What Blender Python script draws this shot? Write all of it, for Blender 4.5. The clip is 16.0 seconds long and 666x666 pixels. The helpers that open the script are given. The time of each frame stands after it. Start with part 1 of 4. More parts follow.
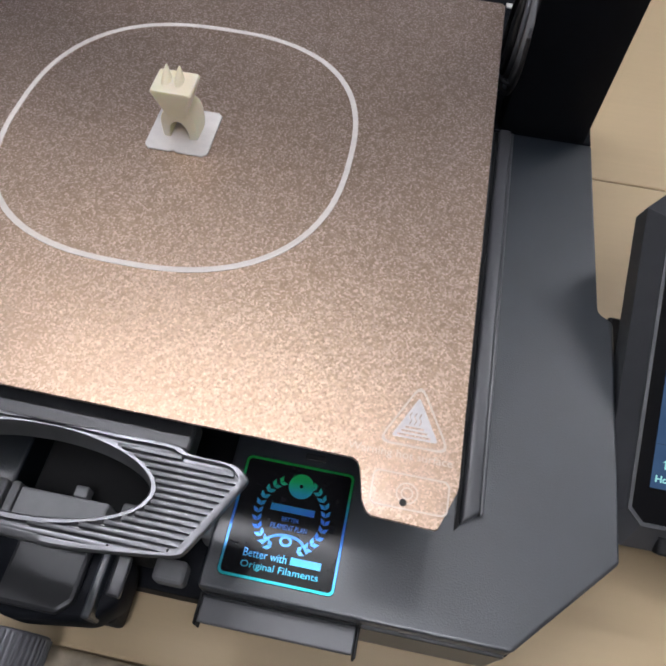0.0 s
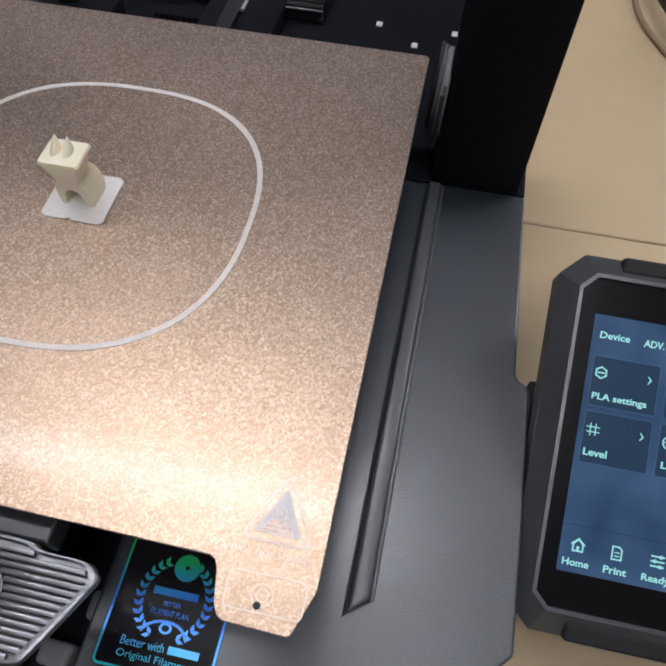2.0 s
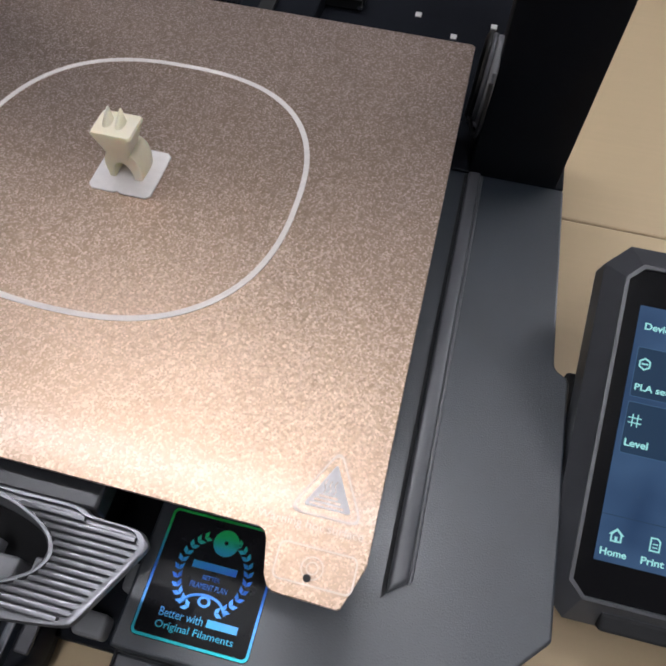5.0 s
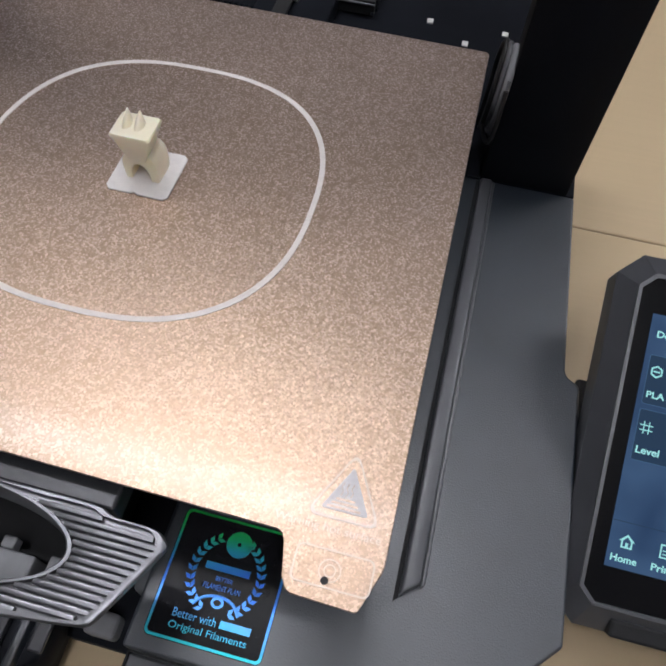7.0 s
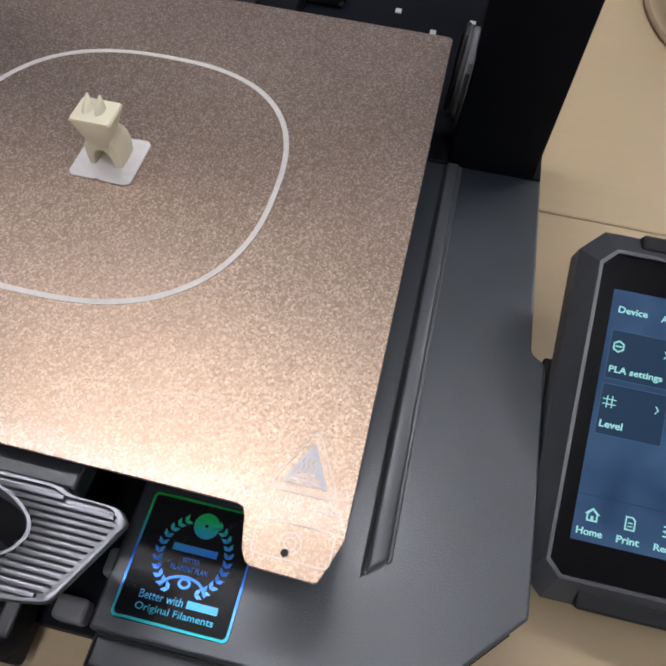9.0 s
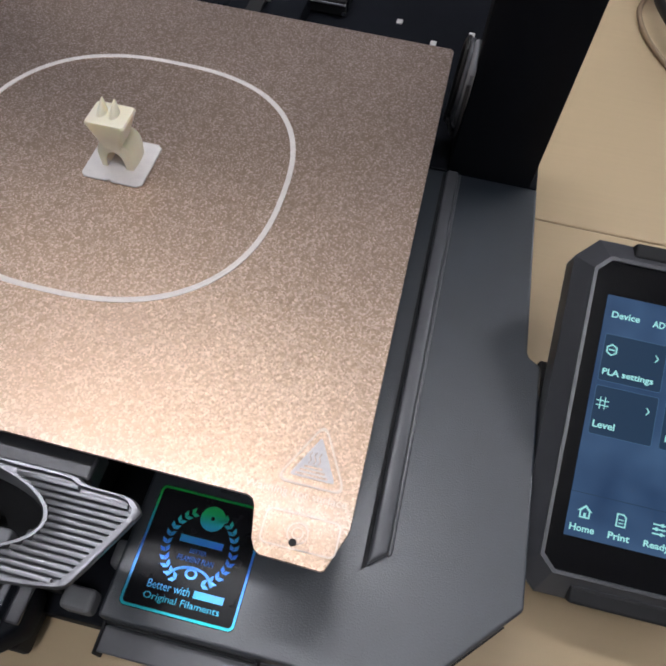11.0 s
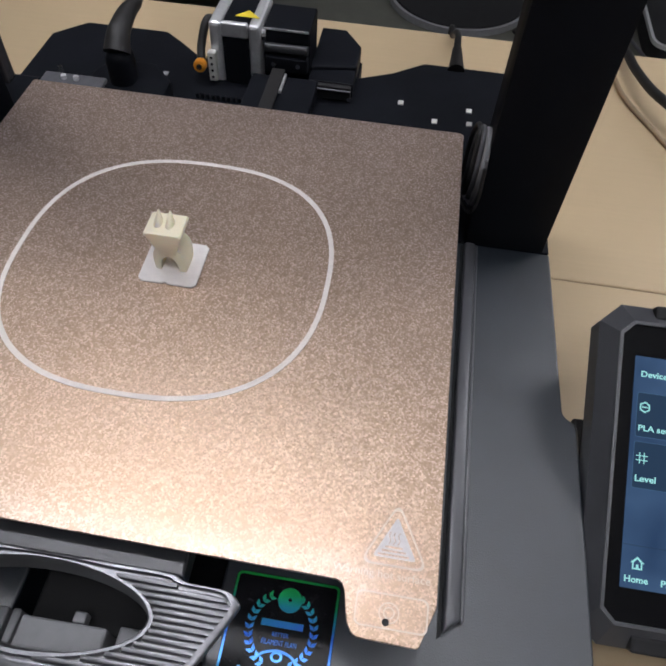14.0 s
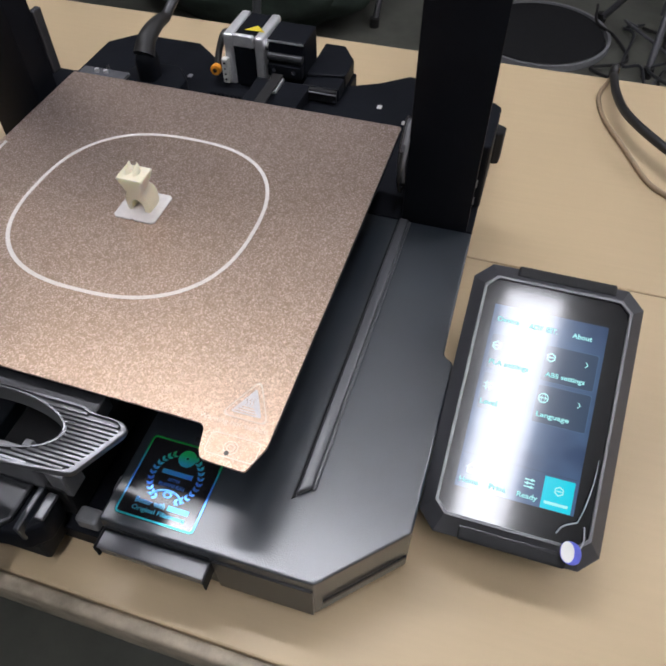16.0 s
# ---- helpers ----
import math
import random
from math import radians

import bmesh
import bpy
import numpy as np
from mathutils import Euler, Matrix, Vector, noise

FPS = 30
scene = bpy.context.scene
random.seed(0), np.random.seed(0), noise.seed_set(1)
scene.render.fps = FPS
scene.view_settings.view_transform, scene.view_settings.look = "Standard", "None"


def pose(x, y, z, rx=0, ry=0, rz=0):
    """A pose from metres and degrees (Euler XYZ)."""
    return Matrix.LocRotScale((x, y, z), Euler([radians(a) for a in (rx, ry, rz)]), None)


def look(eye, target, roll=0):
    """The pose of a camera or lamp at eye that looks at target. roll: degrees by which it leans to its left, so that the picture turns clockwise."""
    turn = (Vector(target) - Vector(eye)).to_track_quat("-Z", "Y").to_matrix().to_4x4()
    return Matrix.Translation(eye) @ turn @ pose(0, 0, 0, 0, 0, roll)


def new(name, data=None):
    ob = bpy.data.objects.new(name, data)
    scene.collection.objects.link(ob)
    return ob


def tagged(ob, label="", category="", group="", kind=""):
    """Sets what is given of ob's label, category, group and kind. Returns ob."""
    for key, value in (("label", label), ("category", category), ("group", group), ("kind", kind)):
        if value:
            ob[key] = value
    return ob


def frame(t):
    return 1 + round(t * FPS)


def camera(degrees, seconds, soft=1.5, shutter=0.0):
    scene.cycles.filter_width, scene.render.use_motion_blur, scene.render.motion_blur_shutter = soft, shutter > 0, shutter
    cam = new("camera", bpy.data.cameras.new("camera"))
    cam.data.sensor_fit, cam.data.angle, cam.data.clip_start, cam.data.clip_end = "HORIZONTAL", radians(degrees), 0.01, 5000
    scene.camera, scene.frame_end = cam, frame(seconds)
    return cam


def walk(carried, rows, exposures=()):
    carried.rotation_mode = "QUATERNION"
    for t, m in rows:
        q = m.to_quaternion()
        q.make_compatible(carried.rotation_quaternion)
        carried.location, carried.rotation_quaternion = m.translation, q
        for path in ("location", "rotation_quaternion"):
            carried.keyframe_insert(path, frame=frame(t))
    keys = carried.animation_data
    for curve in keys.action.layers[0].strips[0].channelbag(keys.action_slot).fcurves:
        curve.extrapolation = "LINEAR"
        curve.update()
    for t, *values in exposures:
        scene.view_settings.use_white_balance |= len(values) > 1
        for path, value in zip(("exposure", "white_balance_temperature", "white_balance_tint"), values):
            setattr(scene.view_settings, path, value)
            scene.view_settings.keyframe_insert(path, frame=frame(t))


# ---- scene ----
cam = camera(53.7, 16.0, soft=2.2)
PATH = [
    (0, (0.087, -0.188, 0.278), (-0.051, 0.838, -1.433), 3.9),
    (0.5, (0.109, -0.176, 0.287), (-0.092, 0.851, -1.417), 3.1),
    (1, (0.117, -0.179, 0.29), (-0.112, 0.844, -1.413), 1.9),
    (1.5, (0.128, -0.163, 0.28), (-0.067, 0.878, -1.416), 2.3),
    (2, (0.127, -0.156, 0.285), (-0.073, 0.883, -1.412), 1.1),
    (2.5, (0.107, -0.162, 0.285), (-0.107, 0.876, -1.411), 1.2),
    (3, (0.115, -0.157, 0.281), (-0.079, 0.877, -1.42), 2.3),
    (3.5, (0.126, -0.153, 0.276), (-0.055, 0.883, -1.425), 2.6),
    (4, (0.113, -0.158, 0.281), (-0.086, 0.868, -1.423), 1.7),
    (4.5, (0.111, -0.163, 0.28), (-0.09, 0.87, -1.421), 2.3),
    (5, (0.113, -0.165, 0.281), (-0.091, 0.872, -1.417), 3.0),
    (7.5, (0.106, -0.167, 0.282), (-0.086, 0.882, -1.411), 4.5),
    (8, (0.115, -0.167, 0.279), (-0.067, 0.884, -1.412), 4.4),
    (8.5, (0.116, -0.167, 0.279), (-0.064, 0.883, -1.413), 4.0),
    (9, (0.118, -0.172, 0.279), (-0.054, 0.888, -1.409), 4.3),
    (9.5, (0.115, -0.176, 0.282), (-0.043, 0.889, -1.404), 5.7),
    (12, (0.113, -0.179, 0.287), (-0.023, 0.94, -1.365), 6.7),
    (12.5, (0.095, -0.17, 0.313), (0.003, 0.987, -1.317), 8.4),
    (13, (0.123, -0.164, 0.301), (0.078, 1.019, -1.311), 9.0),
    (13.5, (0.129, -0.163, 0.311), (0.073, 1.029, -1.294), 7.3),
    (14, (0.086, -0.181, 0.306), (-0.036, 1.011, -1.295), 3.7),
    (14.5, (0.047, -0.21, 0.312), (-0.077, 0.991, -1.282), 3.3),
    (15, (0.066, -0.2, 0.296), (-0.102, 1.019, -1.281), 2.1),
    (15.5, (0.126, -0.216, 0.322), (-0.152, 1.017, -1.228), 0.0),
    (16, (0.184, -0.242, 0.335), (-0.195, 0.963, -1.216), -0.4),
]
walk(cam, [(t, look(eye, target, roll)) for t, eye, target, roll in PATH], exposures=[(0, 0.1), (3, 0.0), (14.8, 0.02), (15.5, 0.1), (16, 0.32)])

# ---- world and light ----
world = bpy.data.worlds.new("world")
scene.world = world
world.use_nodes = True
world.node_tree.nodes["Background"].inputs[0].default_value = (0.8, 0.85, 0.9, 1)
world.node_tree.nodes["Background"].inputs[1].default_value = 0.3
scene.view_settings.exposure = 0.0
TUBE_POWER = 38.0

# ---- measures ----
H = 0.095        # top of the build plate over the table
B = 0.048        # top of the printer's base
FLOOR = -0.74
CEIL = 1.96


# ---- materials ----
FLAKE_TILT = 0.048
GOLD_FLAKE = (0.90, 0.63, 0.42)
GREY_SHARE = 0.58


def material(name, base, rough=0.5, metal=0.0, vary=0.0, vary_scale=60.0, bump=0.0, bump_scale=900.0, bump_dist=0.0003,
             rough_vary=0.0, spec=0.5, coat=0.0, coat_rough=0.1, emit=None, emit_power=0.0, sub=0.0, stretch=(1, 1, 1)):
    m = bpy.data.materials.new(name)
    m.use_nodes = True
    nt = m.node_tree
    p = nt.nodes["Principled BSDF"]
    p.inputs["Base Color"].default_value = (*base, 1)
    p.inputs["Roughness"].default_value = rough
    p.inputs["Metallic"].default_value = metal
    p.inputs["Specular IOR Level"].default_value = spec
    p.inputs["Coat Weight"].default_value = coat
    p.inputs["Coat Roughness"].default_value = coat_rough
    if sub:
        p.inputs["Subsurface Weight"].default_value = sub
        p.inputs["Subsurface Radius"].default_value = (0.0040, 0.0030, 0.0018)
        p.inputs["Subsurface Scale"].default_value = 1.0
    if emit:
        p.inputs["Emission Color"].default_value = (*emit, 1)
        p.inputs["Emission Strength"].default_value = emit_power
    if vary or bump or rough_vary:
        tc = nt.nodes.new("ShaderNodeTexCoord")
        mp = nt.nodes.new("ShaderNodeMapping")
        mp.inputs["Scale"].default_value = stretch
        nt.links.new(tc.outputs["Object"], mp.inputs["Vector"])
    if vary or rough_vary:
        n1 = nt.nodes.new("ShaderNodeTexNoise")
        n1.inputs["Scale"].default_value = vary_scale
        n1.inputs["Detail"].default_value = 6
        n1.inputs["Roughness"].default_value = 0.65
        nt.links.new(mp.outputs["Vector"], n1.inputs["Vector"])
    if vary:
        ramp = nt.nodes.new("ShaderNodeMapRange")
        ramp.inputs["From Min"].default_value = 0.3
        ramp.inputs["From Max"].default_value = 0.7
        ramp.inputs["To Min"].default_value = 1 - vary
        ramp.inputs["To Max"].default_value = 1 + vary
        nt.links.new(n1.outputs["Fac"], ramp.inputs["Value"])
        mul = nt.nodes.new("ShaderNodeVectorMath")
        mul.operation = "SCALE"
        mul.inputs[0].default_value = base
        nt.links.new(ramp.outputs["Result"], mul.inputs["Scale"])
        nt.links.new(mul.outputs["Vector"], p.inputs["Base Color"])
    if rough_vary:
        rr = nt.nodes.new("ShaderNodeMapRange")
        rr.inputs["To Min"].default_value = max(0.03, rough - rough_vary)
        rr.inputs["To Max"].default_value = min(1, rough + rough_vary)
        nt.links.new(n1.outputs["Fac"], rr.inputs["Value"])
        nt.links.new(rr.outputs["Result"], p.inputs["Roughness"])
    if bump:
        n2 = nt.nodes.new("ShaderNodeTexNoise")
        n2.inputs["Scale"].default_value = bump_scale
        n2.inputs["Detail"].default_value = 3
        nt.links.new(mp.outputs["Vector"], n2.inputs["Vector"])
        b = nt.nodes.new("ShaderNodeBump")
        b.inputs["Strength"].default_value = bump
        b.inputs["Distance"].default_value = bump_dist
        nt.links.new(n2.outputs["Fac"], b.inputs["Height"])
        nt.links.new(b.outputs["Normal"], p.inputs["Normal"])
    return m


def plate_material():
    """Powder-coated spring steel: gold flakes, each tilted its own way, in a speckled grey binder."""
    m = bpy.data.materials.new("textured_pei")
    m.use_nodes = True
    nt = m.node_tree
    gold = nt.nodes["Principled BSDF"]
    tc = nt.nodes.new("ShaderNodeTexCoord")
    grain = nt.nodes.new("ShaderNodeTexNoise")
    grain.inputs["Scale"].default_value = 1100
    grain.inputs["Detail"].default_value = 4
    grain.inputs["Roughness"].default_value = 0.6
    nt.links.new(tc.outputs["Object"], grain.inputs["Vector"])
    broad = nt.nodes.new("ShaderNodeTexNoise")
    broad.inputs["Scale"].default_value = 25
    broad.inputs["Detail"].default_value = 5
    nt.links.new(tc.outputs["Object"], broad.inputs["Vector"])
    warp = nt.nodes.new("ShaderNodeVectorMath")
    warp.operation = "MULTIPLY_ADD"
    warp.inputs[1].default_value = (0.0003, 0.0003, 0.0003)
    nt.links.new(grain.outputs["Color"], warp.inputs[0])
    nt.links.new(tc.outputs["Object"], warp.inputs[2])
    cells = nt.nodes.new("ShaderNodeTexVoronoi")
    cells.inputs["Scale"].default_value = 1550
    nt.links.new(warp.outputs["Vector"], cells.inputs["Vector"])
    tilt = nt.nodes.new("ShaderNodeVectorMath")
    tilt.operation = "MULTIPLY_ADD"
    tilt.inputs[1].default_value = (FLAKE_TILT * 2, FLAKE_TILT * 2, 0.0)
    tilt.inputs[2].default_value = (-FLAKE_TILT, -FLAKE_TILT, 0.0)
    nt.links.new(cells.outputs["Color"], tilt.inputs[0])
    geo = nt.nodes.new("ShaderNodeNewGeometry")
    facet = nt.nodes.new("ShaderNodeVectorMath")
    nt.links.new(geo.outputs["Normal"], facet.inputs[0])
    nt.links.new(tilt.outputs["Vector"], facet.inputs[1])
    unit = nt.nodes.new("ShaderNodeVectorMath")
    unit.operation = "NORMALIZE"
    nt.links.new(facet.outputs["Vector"], unit.inputs[0])
    b = nt.nodes.new("ShaderNodeBump")
    b.inputs["Strength"].default_value = 0.35
    b.inputs["Distance"].default_value = 0.00012
    nt.links.new(grain.outputs["Fac"], b.inputs["Height"])
    nt.links.new(unit.outputs["Vector"], b.inputs["Normal"])
    mr = nt.nodes.new("ShaderNodeMapRange")
    mr.inputs["To Min"].default_value = 0.9
    mr.inputs["To Max"].default_value = 1.1
    nt.links.new(broad.outputs["Fac"], mr.inputs["Value"])
    tint = nt.nodes.new("ShaderNodeVectorMath")
    tint.operation = "SCALE"
    tint.inputs[0].default_value = GOLD_FLAKE
    nt.links.new(mr.outputs["Result"], tint.inputs["Scale"])
    nt.links.new(tint.outputs["Vector"], gold.inputs["Base Color"])
    nt.links.new(b.outputs["Normal"], gold.inputs["Normal"])
    gold.inputs["Metallic"].default_value = 1.0
    gold.inputs["Roughness"].default_value = 0.395
    gold.inputs["Coat Weight"].default_value = 0.42
    gold.inputs["Coat Roughness"].default_value = 0.1
    grey = nt.nodes.new("ShaderNodeBsdfPrincipled")
    speck = nt.nodes.new("ShaderNodeValToRGB")
    el = speck.color_ramp.elements
    el[0].position, el[0].color = 0.0, (0.004, 0.003, 0.004, 1)
    el[1].position, el[1].color = 1.0, (0.56, 0.474, 0.466, 1)
    mid = el.new(0.5)
    mid.color = (0.070, 0.0585, 0.060, 1)
    shade = nt.nodes.new("ShaderNodeSeparateColor")
    nt.links.new(cells.outputs["Color"], shade.inputs["Color"])
    nt.links.new(shade.outputs["Blue"], speck.inputs["Fac"])
    nt.links.new(speck.outputs["Color"], grey.inputs["Base Color"])
    nt.links.new(b.outputs["Normal"], grey.inputs["Normal"])
    grey.inputs["Roughness"].default_value = 0.5
    mix = nt.nodes.new("ShaderNodeMixShader")
    share = nt.nodes.new("ShaderNodeMapRange")
    share.inputs["To Min"].default_value = GREY_SHARE + 0.03
    share.inputs["To Max"].default_value = GREY_SHARE - 0.03
    nt.links.new(shade.outputs["Blue"], share.inputs["Value"])
    nt.links.new(share.outputs["Result"], mix.inputs[0])
    nt.links.new(gold.outputs[0], mix.inputs[1])
    nt.links.new(grey.outputs[0], mix.inputs[2])
    nt.links.new(mix.outputs[0], nt.nodes["Material Output"].inputs["Surface"])
    return m


def foil_material():
    """Diffraction foil of the sticker: its reflected rainbow is painted in fixed bands."""
    m = material("hologram_foil", (0.2, 0.5, 0.6), 0.3, 0.55)
    nt = m.node_tree
    p = nt.nodes["Principled BSDF"]
    tc = nt.nodes.new("ShaderNodeTexCoord")
    wave = nt.nodes.new("ShaderNodeTexNoise")
    wave.inputs["Scale"].default_value = 60
    wave.inputs["Detail"].default_value = 1
    nt.links.new(tc.outputs["Object"], wave.inputs["Vector"])
    sep = nt.nodes.new("ShaderNodeSeparateXYZ")
    nt.links.new(tc.outputs["Object"], sep.inputs["Vector"])
    run = nt.nodes.new("ShaderNodeMapRange")
    run.inputs["From Min"].default_value = -0.150
    run.inputs["From Max"].default_value = -0.1075
    run.inputs["To Min"].default_value = -0.15
    run.inputs["To Max"].default_value = 0.85
    nt.links.new(sep.outputs["Y"], run.inputs["Value"])
    add = nt.nodes.new("ShaderNodeMath")
    add.operation = "MULTIPLY_ADD"
    add.inputs[1].default_value = 0.3
    nt.links.new(wave.outputs["Fac"], add.inputs[0])
    nt.links.new(run.outputs["Result"], add.inputs[2])
    ramp = nt.nodes.new("ShaderNodeValToRGB")
    el = ramp.color_ramp.elements
    el[0].position, el[0].color = 0.0, (0.03, 0.62, 0.70, 1)
    el[1].position, el[1].color = 1.0, (0.03, 0.75, 0.12, 1)
    for pos, c in ((0.22, (0.12, 0.42, 0.92, 1)), (0.52, (0.06, 0.24, 0.95, 1)), (0.72, (0.04, 0.55, 0.70, 1)), (0.85, (0.03, 0.72, 0.25, 1))):
        e = el.new(pos)
        e.color = c
    nt.links.new(add.outputs[0], ramp.inputs["Fac"])
    nt.links.new(ramp.outputs["Color"], p.inputs["Base Color"])
    return m


def table_material(name, base, dark):
    m = material(name, base, 0.42, spec=0.4)
    nt = m.node_tree
    p = nt.nodes["Principled BSDF"]
    tc = nt.nodes.new("ShaderNodeTexCoord")
    mp = nt.nodes.new("ShaderNodeMapping")
    mp.inputs["Scale"].default_value = (3, 60, 60)
    nt.links.new(tc.outputs["Object"], mp.inputs["Vector"])
    g = nt.nodes.new("ShaderNodeTexNoise")
    g.inputs["Scale"].default_value = 4
    g.inputs["Detail"].default_value = 6
    nt.links.new(mp.outputs["Vector"], g.inputs["Vector"])
    s = nt.nodes.new("ShaderNodeTexNoise")
    s.inputs["Scale"].default_value = 9
    s.inputs["Detail"].default_value = 4
    nt.links.new(tc.outputs["Object"], s.inputs["Vector"])
    mix = nt.nodes.new("ShaderNodeMath")
    mix.operation = "MULTIPLY_ADD"
    mix.inputs[1].default_value = 0.5
    nt.links.new(g.outputs["Fac"], mix.inputs[0])
    half = nt.nodes.new("ShaderNodeMath")
    half.operation = "MULTIPLY"
    half.inputs[1].default_value = 0.5
    nt.links.new(s.outputs["Fac"], half.inputs[0])
    nt.links.new(half.outputs[0], mix.inputs[2])
    ramp = nt.nodes.new("ShaderNodeValToRGB")
    ramp.color_ramp.elements[0].position, ramp.color_ramp.elements[0].color = 0.3, (*dark, 1)
    ramp.color_ramp.elements[1].position, ramp.color_ramp.elements[1].color = 0.7, (*base, 1)
    nt.links.new(mix.outputs[0], ramp.inputs["Fac"])
    nt.links.new(ramp.outputs["Color"], p.inputs["Base Color"])
    return m


BLACK = material("black_plastic", (0.0125, 0.0185, 0.0270), 0.42, spec=1.0, coat=1.0, coat_rough=0.25, vary=0.18, vary_scale=45, bump=0.7, bump_scale=1500, bump_dist=0.00025, rough_vary=0.05)
BLACK_METAL = material("black_painted_metal", (0.008, 0.009, 0.0122), 0.55, spec=0.1, vary=0.2, vary_scale=20, bump=0.15, bump_scale=2200, bump_dist=0.00008)
DEEP = material("matt_black", (0.007, 0.007, 0.008), 0.7, vary=0.2, vary_scale=40)
RUBBER = material("black_rubber", (0.014, 0.013, 0.013), 0.5, vary=0.15, vary_scale=90)
GREY = material("grey_plastic", (0.05, 0.05, 0.055), 0.26, 0.15, spec=0.9, vary=0.12, vary_scale=60, bump=0.1, bump_scale=1800, bump_dist=0.0001)
LIGHT_GREY = material("light_grey_plastic", (0.22, 0.22, 0.23), 0.5, vary=0.1, vary_scale=80)
DARK_GREY = material("dark_grey_plastic", (0.03, 0.031, 0.034), 0.33, vary=0.15, vary_scale=60)
SILVER = material("brushed_aluminium", (0.82, 0.82, 0.83), 0.45, 0.75, vary=0.12, vary_scale=150, stretch=(1, 8, 1))
CHROME = material("bright_steel", (0.75, 0.75, 0.77), 0.16, 1.0)
TAB = material("dull_grey_metal", (0.12, 0.12, 0.13), 0.45, 0.3, vary=0.2, vary_scale=120)
RAIL = material("satin_rail_plastic", (0.080, 0.081, 0.089), 0.36, spec=1.0, vary=0.12, vary_scale=60, bump=0.2, bump_scale=1500, bump_dist=0.0001)
HOUSING = material("screen_housing", (0.055, 0.056, 0.062), 0.33, spec=0.9, vary=0.12, vary_scale=70, bump=0.2, bump_scale=1500, bump_dist=0.0001)
RIM = material("grey_rim_plastic", (0.07, 0.071, 0.077), 0.33, spec=0.8, vary=0.1, vary_scale=70, bump=0.15, bump_scale=1500, bump_dist=0.0001)
BROWN = material("brown_cable_sleeve", (0.30, 0.215, 0.135), 0.5, vary=0.15, vary_scale=90)
HANDLE = material("metallic_grey_plastic", (0.18, 0.18, 0.19), 0.33, 0.7, spec=1.0, vary=0.12, vary_scale=60, bump=0.12, bump_scale=1600, bump_dist=0.0001)
ORANGE = material("orange_plastic", (0.85, 0.33, 0.03), 0.4, vary=0.1)
WHITE = material("white_plastic", (0.75, 0.74, 0.70), 0.45, vary=0.08)
YELLOW = material("yellow_label", (0.85, 0.68, 0.05), 0.45, vary=0.06)
PLA = material("ivory_filament", (1.0, 0.88, 0.66), 0.42, vary=0.04, vary_scale=120, bump=0.15, bump_scale=1400, bump_dist=0.00008, sub=0.35)
PLA_THIN = material("white_filament", (0.80, 0.735, 0.685), 0.45, vary=0.06, vary_scale=300, bump=0.3, bump_scale=2600, bump_dist=0.0001)
PLA_PAD = material("white_pad_filament", (0.80, 0.76, 0.73), 0.45, vary=0.05, vary_scale=300, bump=0.3, bump_scale=2600, bump_dist=0.0001)
PLATE = plate_material()
PRINT_GREY = material("plate_print", (0.68, 0.655, 0.65), 0.45, 0.0, vary=0.08, vary_scale=500)
PRINT_FAINT = material("plate_print_faint", (0.62, 0.55, 0.49), 0.45, 0.2, vary=0.08, vary_scale=500)
FOIL = foil_material()
STICKER = material("sticker_black", (0.012, 0.012, 0.014), 0.13, vary=0.2, vary_scale=200)
TABLE = table_material("table_laminate", (0.56, 0.425, 0.26), (0.52, 0.398, 0.245))
TABLE_EDGE = material("worn_edge_band", (0.36, 0.30, 0.22), 0.6, vary=0.45, vary_scale=45, bump=0.4, bump_scale=300)
SEAM = material("seam_dark", (0.06, 0.04, 0.02), 0.7, vary=0.3, vary_scale=80)
FLOOR_MAT = material("grey_green_floor", (0.10, 0.10, 0.083), 0.6, vary=0.22, vary_scale=7, bump=0.2, bump_scale=60, bump_dist=0.001)
WALL = material("painted_wall", (0.42, 0.42, 0.41), 0.8, vary=0.05, vary_scale=3, bump=0.1, bump_scale=120, bump_dist=0.0006)
WALL_DARK = material("dark_reflected_wall", (0.07, 0.07, 0.068), 0.8, vary=0.15, vary_scale=3)
CEILING = material("grey_ceiling", (0.42, 0.42, 0.415), 0.85, vary=0.04, vary_scale=4)
GLASS_BLACK = material("black_glass", (0.006, 0.006, 0.007), 0.085, rough_vary=0.03, vary_scale=60)
TUBE = material("lamp_tube", (0.9, 0.9, 0.9), 0.4, emit=(0.97, 0.98, 1.07), emit_power=TUBE_POWER)
TUBE_DIM = material("dimmer_lamp_tube", (0.9, 0.9, 0.9), 0.4, emit=(0.97, 0.98, 1.07), emit_power=TUBE_POWER * 0.60)
UI_TEXT = material("screen_text", (0.0, 0.0, 0.0), 0.085, emit=(0.42, 0.93, 0.95), emit_power=0.75)
UI_TILE = material("screen_tile", (0.0, 0.0, 0.0), 0.085, emit=(0.020, 0.043, 0.085), emit_power=1.0, vary=0.0)
UI_RIM = material("screen_tile_rim", (0.0, 0.0, 0.0), 0.085, emit=(0.055, 0.12, 0.22), emit_power=1.0)
UI_CYAN = material("screen_cyan", (0.0, 0.0, 0.0), 0.085, emit=(0.0, 0.50, 0.64), emit_power=1.0)


